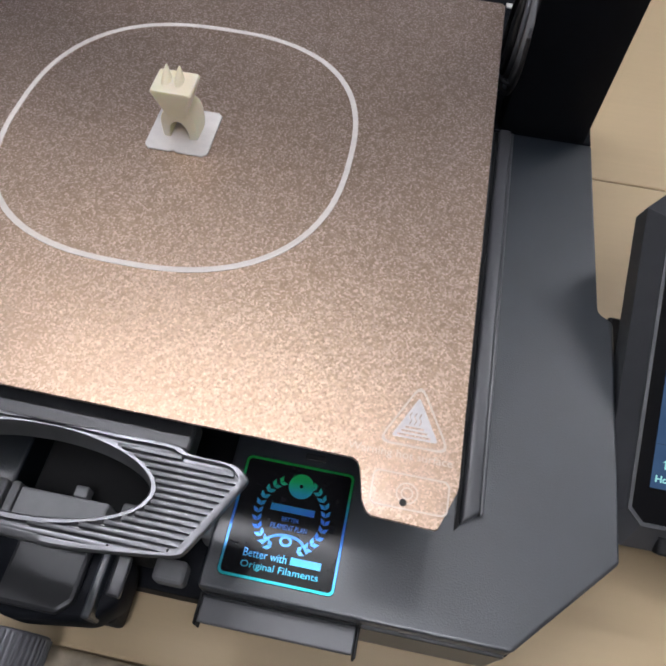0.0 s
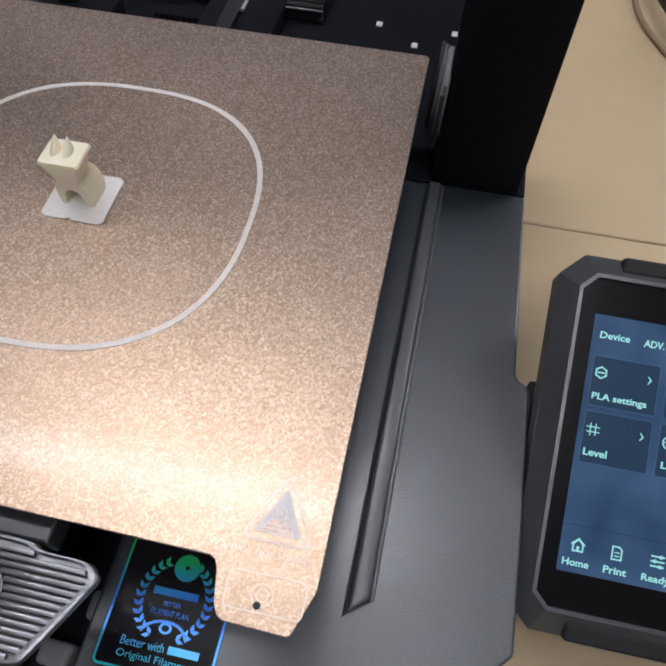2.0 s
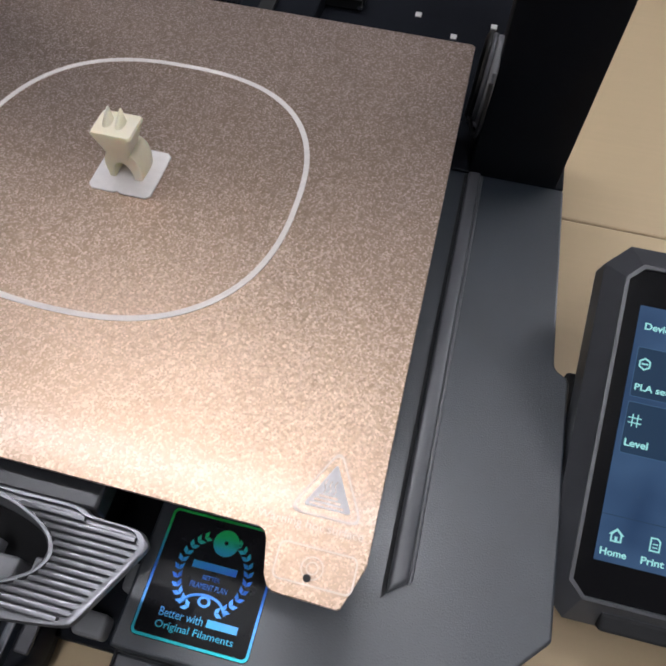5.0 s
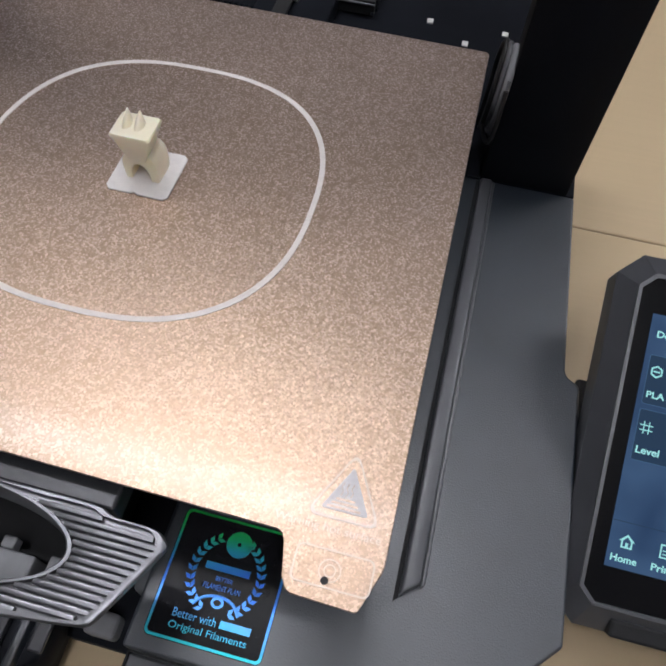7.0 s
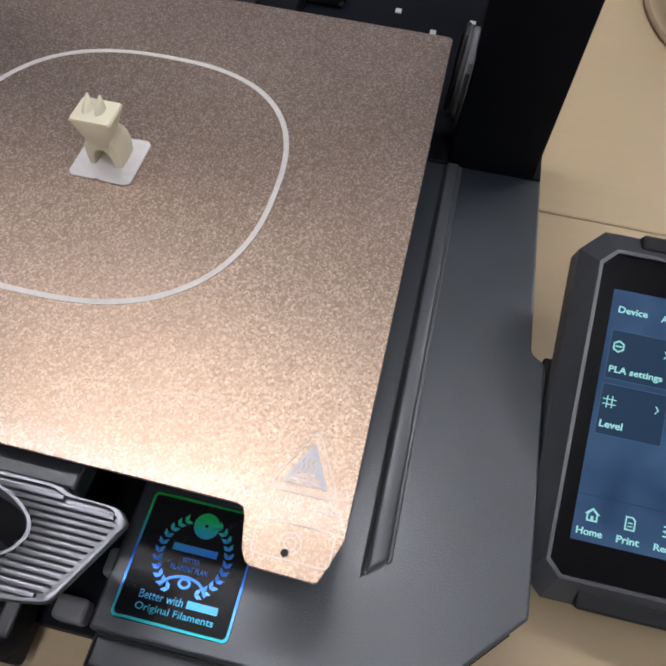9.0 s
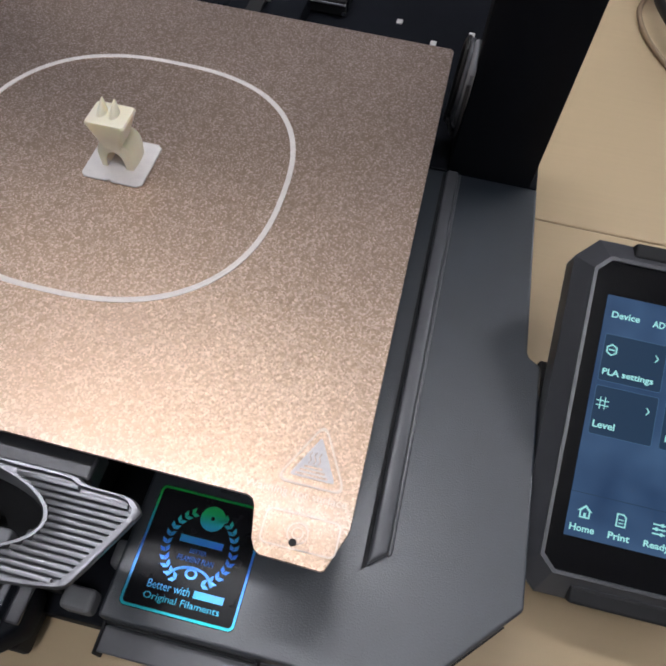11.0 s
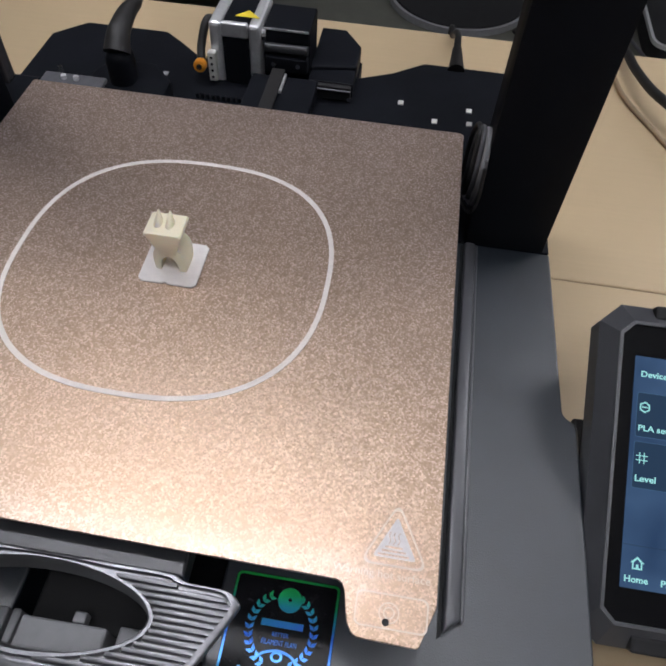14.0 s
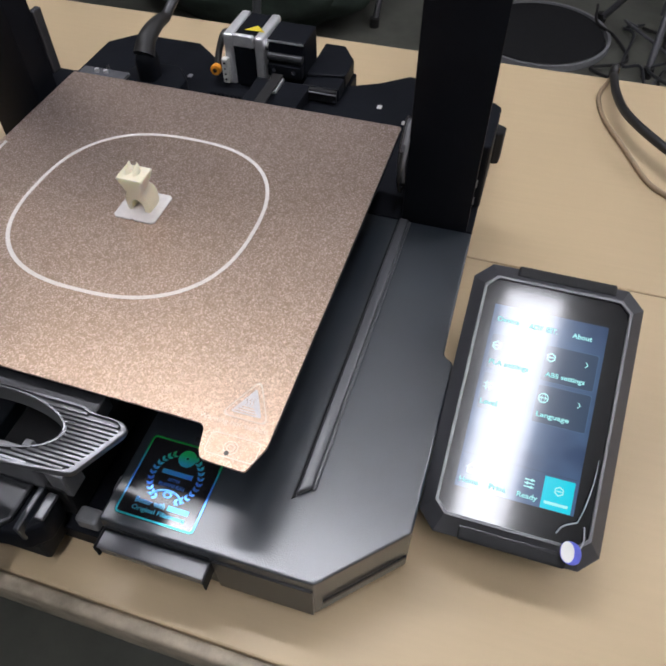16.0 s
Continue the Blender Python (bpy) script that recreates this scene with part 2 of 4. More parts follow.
def display_material():
    m = material("lit_display", (0.004, 0.004, 0.005), 0.085, emit=(0.04, 0.09, 0.2), emit_power=1.0)
    nt = m.node_tree
    p = nt.nodes["Principled BSDF"]
    tc = nt.nodes.new("ShaderNodeTexCoord")
    n = nt.nodes.new("ShaderNodeTexNoise")
    n.inputs["Scale"].default_value = 40
    n.inputs["Detail"].default_value = 2
    nt.links.new(tc.outputs["Object"], n.inputs["Vector"])
    ramp = nt.nodes.new("ShaderNodeValToRGB")
    ramp.color_ramp.elements[0].position, ramp.color_ramp.elements[0].color = 0.3, (0.016, 0.040, 0.098, 1)
    ramp.color_ramp.elements[1].position, ramp.color_ramp.elements[1].color = 0.75, (0.052, 0.105, 0.205, 1)
    nt.links.new(n.outputs["Fac"], ramp.inputs["Fac"])
    nt.links.new(ramp.outputs["Color"], p.inputs["Emission Color"])
    return m


DISPLAY = display_material()


# ---- builders ----
def world_of(ob):
    return (world_of(ob.parent) @ ob.matrix_parent_inverse if ob.parent else Matrix()) @ ob.matrix_basis


def part(name, bm, mat, parent=None, label="", smooth=False):
    """Links a bmesh, in world places, as one mesh object under its thing or part."""
    me = bpy.data.meshes.new(name)
    bmesh.ops.recalc_face_normals(bm, faces=bm.faces)
    bm.to_mesh(me)
    bm.free()
    me.materials.append(mat)
    if smooth:
        for f in me.polygons:
            f.use_smooth = True
        me.set_sharp_from_angle(angle=radians(38))
    ob = new(name, me)
    if parent:
        ob.parent = parent
        ob.matrix_parent_inverse = world_of(parent).inverted()
    if label:
        tagged(ob, label)
    return ob


def thing(name, at, label, category, group="", kind=""):
    ob = new(name)
    ob.empty_display_size = 0.02
    ob.matrix_basis = Matrix.Translation(at)
    return tagged(ob, label, category, group, kind)


def bevelled(bm, size, seg=2, edges=None):
    if size > 0:
        bmesh.ops.bevel(bm, geom=edges or bm.edges[:], offset=size, segments=seg, profile=0.5, affect="EDGES", clamp_overlap=True)
    return bm


def box(x0, x1, y0, y1, z0, z1, bev=0.0, seg=2, m=None):
    bm = bmesh.new()
    bmesh.ops.create_cube(bm, size=1)
    bmesh.ops.scale(bm, vec=(x1 - x0, y1 - y0, z1 - z0), verts=bm.verts)
    bmesh.ops.translate(bm, vec=((x0 + x1) / 2, (y0 + y1) / 2, (z0 + z1) / 2), verts=bm.verts)
    bevelled(bm, bev, seg)
    if m:
        bm.transform(m)
    return bm


def prism(pts, z0, z1, bev=0.0, seg=2, m=None):
    bm = bmesh.new()
    vs = [bm.verts.new((x, y, z0)) for x, y in pts]
    f = bm.faces.new(vs)
    r = bmesh.ops.extrude_face_region(bm, geom=[f])
    bmesh.ops.translate(bm, vec=(0, 0, z1 - z0), verts=[v for v in r["geom"] if isinstance(v, bmesh.types.BMVert)])
    bmesh.ops.recalc_face_normals(bm, faces=bm.faces)
    bevelled(bm, bev, seg)
    if m:
        bm.transform(m)
    return bm


def loft(loops, caps=True, m=None):
    bm = bmesh.new()
    rows = [[bm.verts.new(p) for p in loop] for loop in loops]
    n = len(rows[0])
    for a, b in zip(rows, rows[1:]):
        for i in range(n):
            bm.faces.new((a[i], a[(i + 1) % n], b[(i + 1) % n], b[i]))
    if caps:
        bm.faces.new(rows[0])
        bm.faces.new(rows[-1])
    if m:
        bm.transform(m)
    return bm


def ring(outer, inner, z0, z1, m=None):
    """A flat band between two closed outlines of as many points."""
    L = [[(x, y, z) for x, y in o] for o, z in ((outer, z0), (outer, z1), (inner, z1), (inner, z0), (outer, z0))]
    bm = loft(L, caps=False, m=m)
    bmesh.ops.remove_doubles(bm, verts=bm.verts, dist=1e-7)
    return bm


def rod(p0, p1, r, n=20, r2=None, bev=0.0):
    bm = bmesh.new()
    p0, p1 = Vector(p0), Vector(p1)
    bmesh.ops.create_cone(bm, cap_ends=True, segments=n, radius1=r, radius2=r if r2 is None else r2, depth=(p1 - p0).length)
    if bev:
        bevelled(bm, bev, 2, [e for e in bm.edges if abs(e.verts[0].co.z - e.verts[1].co.z) < 1e-6])
    bm.transform(Matrix.Translation((p0 + p1) / 2) @ (p1 - p0).to_track_quat("Z", "Y").to_matrix().to_4x4())
    return bm


def smooth_line(pts, steps=10):
    P = [Vector(p) for p in pts]
    P = [2 * P[0] - P[1]] + P + [2 * P[-1] - P[-2]]
    out = []
    for i in range(1, len(P) - 2):
        a, b, c, d = P[i - 1:i + 3]
        for k in range(steps):
            t = k / steps
            out.append(0.5 * (2 * b + (c - a) * t + (2 * a - 5 * b + 4 * c - d) * t * t + (3 * b - a - 3 * c + d) * t ** 3))
    return out + [P[-2]]


def tube(pts, r, n=12, steps=10, radii=None):
    line = smooth_line(pts, steps)
    loops, up = [], Vector((0, 0, 1))
    for i, p in enumerate(line):
        d = (line[min(i + 1, len(line) - 1)] - line[max(i - 1, 0)]).normalized()
        if abs(d.dot(up)) > 0.97:
            up = Vector((1, 0, 0))
        s = d.cross(up).normalized()
        up = s.cross(d).normalized()
        rr = r if radii is None else r * radii(i / (len(line) - 1))
        loops.append([p + rr * (math.cos(a) * s + math.sin(a) * up) for a in [2 * math.pi * k / n for k in range(n)]])
    return loft(loops)


def text(name, words, centre, width, height, mat, parent, m=None, lift=0.00006, bold=0.0):
    """Words with the built-in font, as a mesh of that width, centred in the plane of m."""
    c = bpy.data.curves.new(name, "FONT")
    c.body, c.size, c.align_x, c.align_y = words, 1.0, "CENTER", "CENTER"
    c.resolution_u = 3
    c.offset = bold
    ob = bpy.data.objects.new(name, c)
    scene.collection.objects.link(ob)
    me = bpy.data.meshes.new_from_object(ob.evaluated_get(bpy.context.evaluated_depsgraph_get()))
    bpy.data.objects.remove(ob)
    bm = bmesh.new()
    bm.from_mesh(me)
    bpy.data.meshes.remove(me)
    xs = [v.co.x for v in bm.verts]
    ys = [v.co.y for v in bm.verts]
    sx, sy = width / (max(xs) - min(xs)), height / (max(ys) - min(ys))
    cx, cy = (max(xs) + min(xs)) / 2, (max(ys) + min(ys)) / 2
    for v in bm.verts:
        v.co = ((v.co.x - cx) * sx + centre[0], (v.co.y - cy) * sy + centre[1], lift)
    r = bmesh.ops.extrude_face_region(bm, geom=bm.faces[:])
    bmesh.ops.translate(bm, vec=(0, 0, 0.00008), verts=[v for v in r["geom"] if isinstance(v, bmesh.types.BMVert)])
    if m:
        bm.transform(m)
    return part(name, bm, mat, parent)


def superellipse(cx, cy, a, b, n, count=96):
    out = []
    for i in range(count):
        t = 2 * math.pi * i / count
        c, s = math.cos(t), math.sin(t)
        out.append((cx + a * math.copysign(abs(c) ** (2 / n), c), cy + b * math.copysign(abs(s) ** (2 / n), s)))
    return out


def rounded(x0, x1, y0, y1, r, n=6):
    out = []
    for cx, cy, a0 in ((x1 - r, y1 - r, 0), (x0 + r, y1 - r, 90), (x0 + r, y0 + r, 180), (x1 - r, y0 + r, 270)):
        for k in range(n + 1):
            a = radians(a0 + 90 * k / n)
            out.append((cx + r * math.cos(a), cy + r * math.sin(a)))
    return out


# ---- room ----
RX0, RX1, RY0, RY1 = -2.8, 2.8, -2.4, 2.62
tagged(part("floor", box(RX0, RX1, RY0, RY1, FLOOR - 0.1, FLOOR), FLOOR_MAT), "worn grey-green concrete floor", "floor", kind="structure")
tagged(part("ceiling", box(RX0, RX1, RY0, RY1, CEIL, CEIL + 0.1), CEILING), "plain grey ceiling", "ceiling", kind="structure")
# North wall, unseen: near and dark so the plate's back reflects little light.
for nm, b in (("wall_north", (RX0, RX1, RY1, RY1 + 0.1)), ("wall_south", (RX0, RX1, RY0 - 0.1, RY0)),
              ("wall_west", (RX0 - 0.1, RX0, RY0 - 0.1, RY1 + 0.1)), ("wall_east", (RX1, RX1 + 0.1, RY0 - 0.1, RY1 + 0.1))):
    tagged(part(nm, box(*b, FLOOR - 0.1, CEIL + 0.1), WALL_DARK if nm == "wall_north" else WALL), "plain painted wall", "wall", kind="structure")


def ceiling_light(x0, x1, y0, y1, glow=None):
    """A batten on the ceiling with a glowing tube along it."""
    cx, cy = (x0 + x1) / 2, (y0 + y1) / 2
    t = thing("ceiling_light", (cx, cy, CEIL), "white ceiling batten with a lit tube", "lamp", "ceiling lights")
    part("housing", box(x0 + 0.01, x1 - 0.01, y0 + 0.01, y1 - 0.01, CEIL - 0.06, CEIL - 0.002, 0.006), CEILING, t)
    part("diffuser", box(x0, x1, y0, y1, CEIL - 0.115, CEIL - 0.062, 0.012), glow or TUBE, t, "glowing white diffuser")


ceiling_light(-1.10, 0.20, 0.39, 0.47)
ceiling_light(0.29, 0.46, -1.15, -0.22, TUBE_DIM)
# Unseen, added to brighten the table strip beside the touchscreen.
ceiling_light(1.12, 2.50, 1.35, 1.45)

# ---- table ----
table = thing("table", (0, 0.1, FLOOR), "beige wood-laminate worktable with a joint across its top", "table")
part("tabletop", prism([(-1.0, -0.1745), (1.0, -0.1835), (1.0, 0.1128), (-1.0, 0.1168)], -0.028, 0, 0.0012), TABLE, table)
part("tabletop", prism([(-1.0, 0.1176), (1.0, 0.1136), (1.0, 0.400), (-1.0, 0.388)], -0.028, 0, 0.0012), TABLE, table)
part("joint", prism([(-0.999, 0.1166), (0.999, 0.1126), (0.999, 0.1138), (-0.999, 0.1178)], -0.027, -0.0012), SEAM, table, "dark joint between the boards")
part("edge_band", prism([(-1.0, -0.1825), (1.0, -0.1915), (1.0, -0.1838), (-1.0, -0.1748)], -0.029, -0.0003, 0.0028, 3), TABLE_EDGE, table, "worn chipped edge band", True)
for lx, ly in ((-0.95, -0.14), (0.95, -0.14), (-0.95, 0.35), (0.95, 0.35)):
    part("leg", box(lx - 0.02, lx + 0.02, ly - 0.02, ly + 0.02, FLOOR, -0.029, 0.003), DARK_GREY, table)

# ---- printer ----
printer = thing("desktop_3d_printer", (0, 0.05, 0), "black desktop filament printer standing on the table", "printer")
front_half = [(0.0, 0.085), (0.043, 0.06), (0.043, -0.155), (0.147, -0.155), (0.1822, -0.120), (0.1828, -0.022), (0.1818, -0.0195), (0.1775, -0.0168), (0.1765, -0.0145), (0.1748, 0.0855)]
front = front_half + [(-x, y) for x, y in front_half[:2:-1]] + [(-0.030, -0.155), (-0.030, 0.06)]


def undercut(bm, inset):
    """Draws the foot of a shell inwards on its two flanks."""
    for v in bm.verts:
        if v.co.z < 0.02 and abs(v.co.x) > 0.14 and v.co.y > -0.1:
            v.co.x -= math.copysign(inset, v.co.x)
    return bm


base = part("base", undercut(prism(front, 0.008, B, 0.0012, 3), 0.005), BLACK, printer, "black grained plastic base shell")
rear = [(-0.1745, 0.0862), (0.1748, 0.0862), (0.1745, 0.118), (0.1655, 0.130), (0.1630, 0.243), (0.152, 0.2605), (0.094, 0.2605), (0.073, 0.244), (0.045, 0.230), (0.03, 0.205),
        (-0.03, 0.205), (-0.08, 0.25), (-0.095, 0.262), (-0.155, 0.262), (-0.1745, 0.242)]
part("rear_deck", undercut(prism(rear, 0.008, B - 0.0003, 0.0010), 0.005), BLACK_METAL, printer, "black metal rear deck")
part("base_foot_skirt", prism([(0.05, -0.150), (0.138, -0.146), (0.168, -0.112), (0.160, 0.235), (0.05, 0.235)], 0.004, 0.012), DEEP, base)
for fx, fy in ((0.15, -0.12), (-0.15, -0.12), (0.15, 0.22), (-0.15, 0.22)):
    part("foot", rod((fx, fy, 0), (fx, fy, 0.009), 0.012), RUBBER, base)

# channel beside the bed
rail = part("side_rail", prism([(0.1264, -0.1185), (0.1330, -0.1130), (0.1338, 0.083), (0.1278, 0.083)], B + 0.0002, B + 0.0040, 0.0014, 3), RAIL, printer, "satin raised side rail", True)
part("rail_lip", prism([(0.1331, -0.1140), (0.1345, -0.1128), (0.1353, 0.083), (0.1339, 0.083)], B + 0.0002, B + 0.0022, 0.0006, 2), RAIL, printer, "", True)
# Black strip laid on the base in place of the shade beside the rail.
part("rail_gap_shade", prism([(0.1248, -0.1203), (0.1263, -0.1187), (0.1277, 0.083), (0.1262, 0.083)], B + 0.0002, B + 0.0007), DEEP, printer, "black strip for the shade in the gap beside the rail")


def post(sign, parent):
    p = part("post", prism([(sign * 0.1282, 0.0865), (sign * 0.1712, 0.0865), (sign * 0.1688, 0.1085), (sign * 0.1282, 0.1085)], B - 0.02, 0.47, 0.0012), BLACK_METAL, parent, "black metal gantry post", True)
    return p


right_post, left_post = post(1, printer), post(-1, printer)

# bed and its carriage
bed = part("heated_bed", box(-0.1165, 0.1165, -0.1135, 0.1168, H - 0.0075, H - 0.0013, 0.0006), DEEP, printer, "black heated bed board")
part("bed_tab", box(-0.1155, -0.0805, 0.1170, 0.1285, H - 0.0035, H - 0.0012, 0.0005), TAB, bed, "grey metal tab")
for k in (-0.103, -0.096):
    part("tab_screw", rod((k, 0.1235, H - 0.0012), (k, 0.1235, H + 0.0008), 0.0015), SILVER, bed)
part("carriage", box(-0.06, 0.06, -0.06, 0.06, 0.066, H - 0.008, 0.002), DEEP, printer)
part("bed_spring_block", box(-0.045, 0.0372, -0.1245, -0.1137, 0.078, 0.0885, 0.001), DARK_GREY, bed)
part("centre_beam", box(-0.022, 0.022, -0.149, 0.200, 0.022, 0.050, 0.0015), DEEP, printer)

# build plate
plate = thing("build_plate", (0, 0, H), "gold-brown textured steel build plate on the bed", "build plate")
outline = [(-0.1165, 0.1175), (0.1160, 0.1175), (0.1175, 0.1160), (0.1175, -0.1215), (0.1170, -0.1235), (0.1128, -0.1345), (0.1118, -0.1350), (0.0940, -0.1345),
           (0.0922, -0.1335), (0.0905, -0.1305), (0.0885, -0.1215), (0.0876, -0.1197), (0.0858, -0.1187), (-0.1165, -0.1165), (-0.1175, -0.1155), (-0.1175, 0.1165)]
sheet = part("sheet", prism(outline, H - 0.0011, H, 0.0002, 1), PLATE, plate)


def tri_outline(pts, inset=0.0):
    c = (sum(p[0] for p in pts) / 3, sum(p[1] for p in pts) / 3)
    return [(c[0] + (x - c[0]) * (1 - inset), c[1] + (y - c[1]) * (1 - inset)) for x, y in pts]


def soften(pts, r=0.18, n=4):
    """Rounds the corners of a polygon."""
    out = []
    for i, p in enumerate(pts):
        a, b = Vector(pts[i - 1]), Vector(pts[(i + 1) % len(pts)])
        p = Vector(p)
        s, e = p.lerp(a, r), p.lerp(b, r)
        for k in range(n + 1):
            t = k / n
            out.append(tuple((1 - t) ** 2 * s + 2 * t * (1 - t) * p + t * t * e))
    return out


warn = [(0.1030, -0.0902), (0.0919, -0.1122), (0.1141, -0.1122)]
part("warning_border", ring(soften(warn), soften(tri_outline(warn, 0.09)), H + 0.00002, H + 0.00012), PRINT_FAINT, plate, "pale grey triangle border")
inner = tri_outline(warn, 0.36)
part("warning_sign", prism(soften(inner, 0.08), H + 0.00002, H + 0.00012), PRINT_GREY, plate, "pale grey heat warning triangle")
for k in range(3):
    w = 0.0028 + 0.0011 * k
    part("warning_line", box(0.1026 - w, 0.1026 + w, -0.1060 - 0.0013 * k - 0.0003, -0.1060 - 0.0013 * k + 0.0003, H + 0.00014, H + 0.0002), PLATE, plate)
for k in range(3):
    part("heat_wave", tube([(0.1008 + 0.0015 * k, -0.1050, H + 0.0001), (0.1013 + 0.0015 * k, -0.1037, H + 0.0001), (0.1007 + 0.0015 * k, -0.1024, H + 0.0001), (0.1012 + 0.0015 * k, -0.1010, H + 0.0001)], 0.00014, 6, 4), PLATE, plate)
text("warning_text", "Warning hot surface", (0.0995, -0.1152), 0.0310, 0.0032, PRINT_FAINT, plate, Matrix.Translation((0, 0, H)))
frame_out, frame_in = rounded(0.0925, 0.1150, -0.1310, -0.1205, 0.002), rounded(0.0930, 0.1145, -0.1305, -0.1210, 0.0017)
part("tab_frame", ring(frame_out, frame_in, H + 0.00002, H + 0.0001), PRINT_FAINT, plate)
for r in (0.0018, 0.0032):
    part("tab_ring", ring(superellipse(0.1030, -0.1262, r, r, 2, 32), superellipse(0.1030, -0.1262, r - 0.0004, r - 0.0004, 2, 32), H + 0.00002, H + 0.0001), PRINT_FAINT, plate)
part("hole", rod((0.1022, -0.1290, H - 0.0005), (0.1022, -0.1290, H + 0.00015), 0.0011, 20), DEEP, plate, "small drilled hole")

# skirt line and prime line
skirt = part("skirt_line", ring(superellipse(-0.0038, 0.0004, 0.0686, 0.0674, 2.5), superellipse(-0.0038, 0.0004, 0.0665, 0.0653, 2.5), H + 0.00002, H + 0.0003), PLA_THIN)
tagged(skirt, "thin white printed skirt loop on the plate", "printed line")
prime = part("prime_line", prism(rounded(-0.1140, -0.1123, -0.085, 0.032, 0.0008), H + 0.00002, H + 0.0005), PLA_THIN)
tagged(prime, "thin white straight prime line on the plate", "printed line")

# printed figure: a small cat-like stand on a thin pad
figure = thing("printed_figure", (-0.003, 0, H), "small ivory printed cat-shaped block on a white pad", "figurine")
pad = [(-0.0153, -0.0098), (-0.0135, -0.0117), (-0.0050, -0.0117), (-0.0035, -0.0109), (-0.0020, -0.0117), (0.0080, -0.0119), (0.0098, -0.0102), (0.0098, 0.0112), (0.0080, 0.0130), (-0.0138, 0.0130), (-0.0155, 0.0112)]
part("pad", prism(pad, H + 0.00002, H + 0.0009, 0.0003), PLA_PAD, figure, "thin white pad with rounded corners")


def cat_body():
    """An arch, swept from front to back with rounded shoulders."""
    n = 14
    loops = []
    ys = [-0.0042, -0.0038, -0.0010, 0.0034, 0.0064, 0.0084, 0.0090]
    grow = [0.88, 0.97, 1.0, 1.02, 0.97, 0.85, 0.66]
    for y, g in zip(ys, grow):
        outer, inn = [], []
        for i in range(n + 1):
            a = math.pi * i / n
            outer.append((-0.0026 + 0.0083 * g * (0.82 + 0.24 * math.sin(a)) * math.copysign(abs(math.cos(a)) ** 0.8, math.cos(a)), y, H + 0.0009 + 0.0135 * g * math.sin(a) ** 0.8))
            inn.append((-0.0028 + 0.0039 * math.cos(a), y, H + 0.0009 + 0.0088 * math.sin(a) ** 0.8 * min(1.0, g + 0.02)))
        loops.append(outer + inn[::-1])
    return loft(loops)


part("body", cat_body(), PLA, figure, "", True)
zh0, zh1 = H + 0.0098, H + 0.0234


def rounded_loop(x0, x1, y0, y1, r, z):
    return [(x, y, z) for x, y in rounded(x0, x1, y0, y1, r, 4)]


part("head", loft([rounded_loop(-0.0066, 0.0010, -0.0046, 0.0034, 0.001, zh0 + 0.0008), rounded_loop(-0.0074, 0.0020, -0.0050, 0.0042, 0.001, zh0 + 0.004),
                   rounded_loop(-0.0104, 0.0052, -0.0064, 0.0068, 0.0011, zh1 - 0.0008), rounded_loop(-0.0100, 0.0048, -0.0060, 0.0064, 0.0011, zh1)]), PLA, figure, "", True)
for ex in (-0.0058, -0.0010):
    part("ear", loft([[(ex + 0.0019 * s * math.cos(a), 0.0006 + d + 0.0034 * s * math.sin(a), zh1 - 0.0002 + z) for a in [2 * math.pi * k / 16 for k in range(16)]]
                      for s, z, d in ((1.0, 0, 0), (0.82, 0.0014, 0.0005), (0.52, 0.0032, 0.0014), (0.20, 0.0048, 0.0024), (0.08, 0.0051, 0.0026))]), PLA, figure, "", True)

# ---- sticker on the base ----
SX0, SX1, SY0, SY1 = 0.0480, 0.0880, -0.1500, -0.1075
on_base = Matrix.Translation((0, 0, B + 0.0002))
sticker = part("sticker", prism(rounded(SX0, SX1, SY0, SY1, 0.0022), B + 0.00015, B + 0.0003), STICKER, printer, "black sticker with rainbow foil print")
on_st = Matrix.Translation((0, 0, B + 0.00032))
part("foil_border", ring(rounded(SX0 + 0.0002, SX1 - 0.0002, SY0 + 0.0002, SY1 - 0.0002, 0.002), rounded(SX0 + 0.0011, SX1 - 0.0011, SY0 + 0.0011, SY1 - 0.0011, 0.0014), B + 0.00032, B + 0.0004), FOIL, sticker)
scx, scy = 0.0685, -0.1268
part("foil_disc", prism(superellipse(scx + 0.0012, scy + 0.0112, 0.0045, 0.0045, 2, 32), B + 0.00032, B + 0.0004), FOIL, sticker)
part("foil_disc_hub", prism(superellipse(scx + 0.0012, scy + 0.0112, 0.0007, 0.0007, 2, 16), B + 0.00042, B + 0.0005), STICKER, sticker)


def leaf(x, y, ang, ln, wd):
    c, q = math.cos(ang), math.sin(ang)
    return prism([(x + c * u - q * v, y + q * u + c * v) for u, v in ((0, 0), (ln * 0.45, wd), (ln, 0), (ln * 0.45, -wd))], B + 0.00032, B + 0.0004)


for sgn in (-1, 1):
    for k in range(11):
        a = radians(-68 + 12.4 * k)
        x, y = scx + sgn * 0.0118 * math.cos(a), scy + 0.0128 * math.sin(a) + 0.0005
        for d in (-0.62, 0.62):
            ang = math.pi / 2 + a + d
            part("laurel_leaf", leaf(x, y, ang if sgn > 0 else math.pi - ang, 0.0029, 0.00075), FOIL, sticker)
part("brand_bar", box(scx - 0.0078, scx + 0.0078, scy + 0.0012, scy + 0.0036, B + 0.00032, B + 0.0004), FOIL, sticker)
text("sticker_text", "BETTER", (scx, scy - 0.0012), 0.0060, 0.0014, FOIL, sticker, on_st)
text("sticker_text", "FILAMENT PLAN", (scx, scy - 0.0040), 0.0128, 0.0018, FOIL, sticker, on_st)
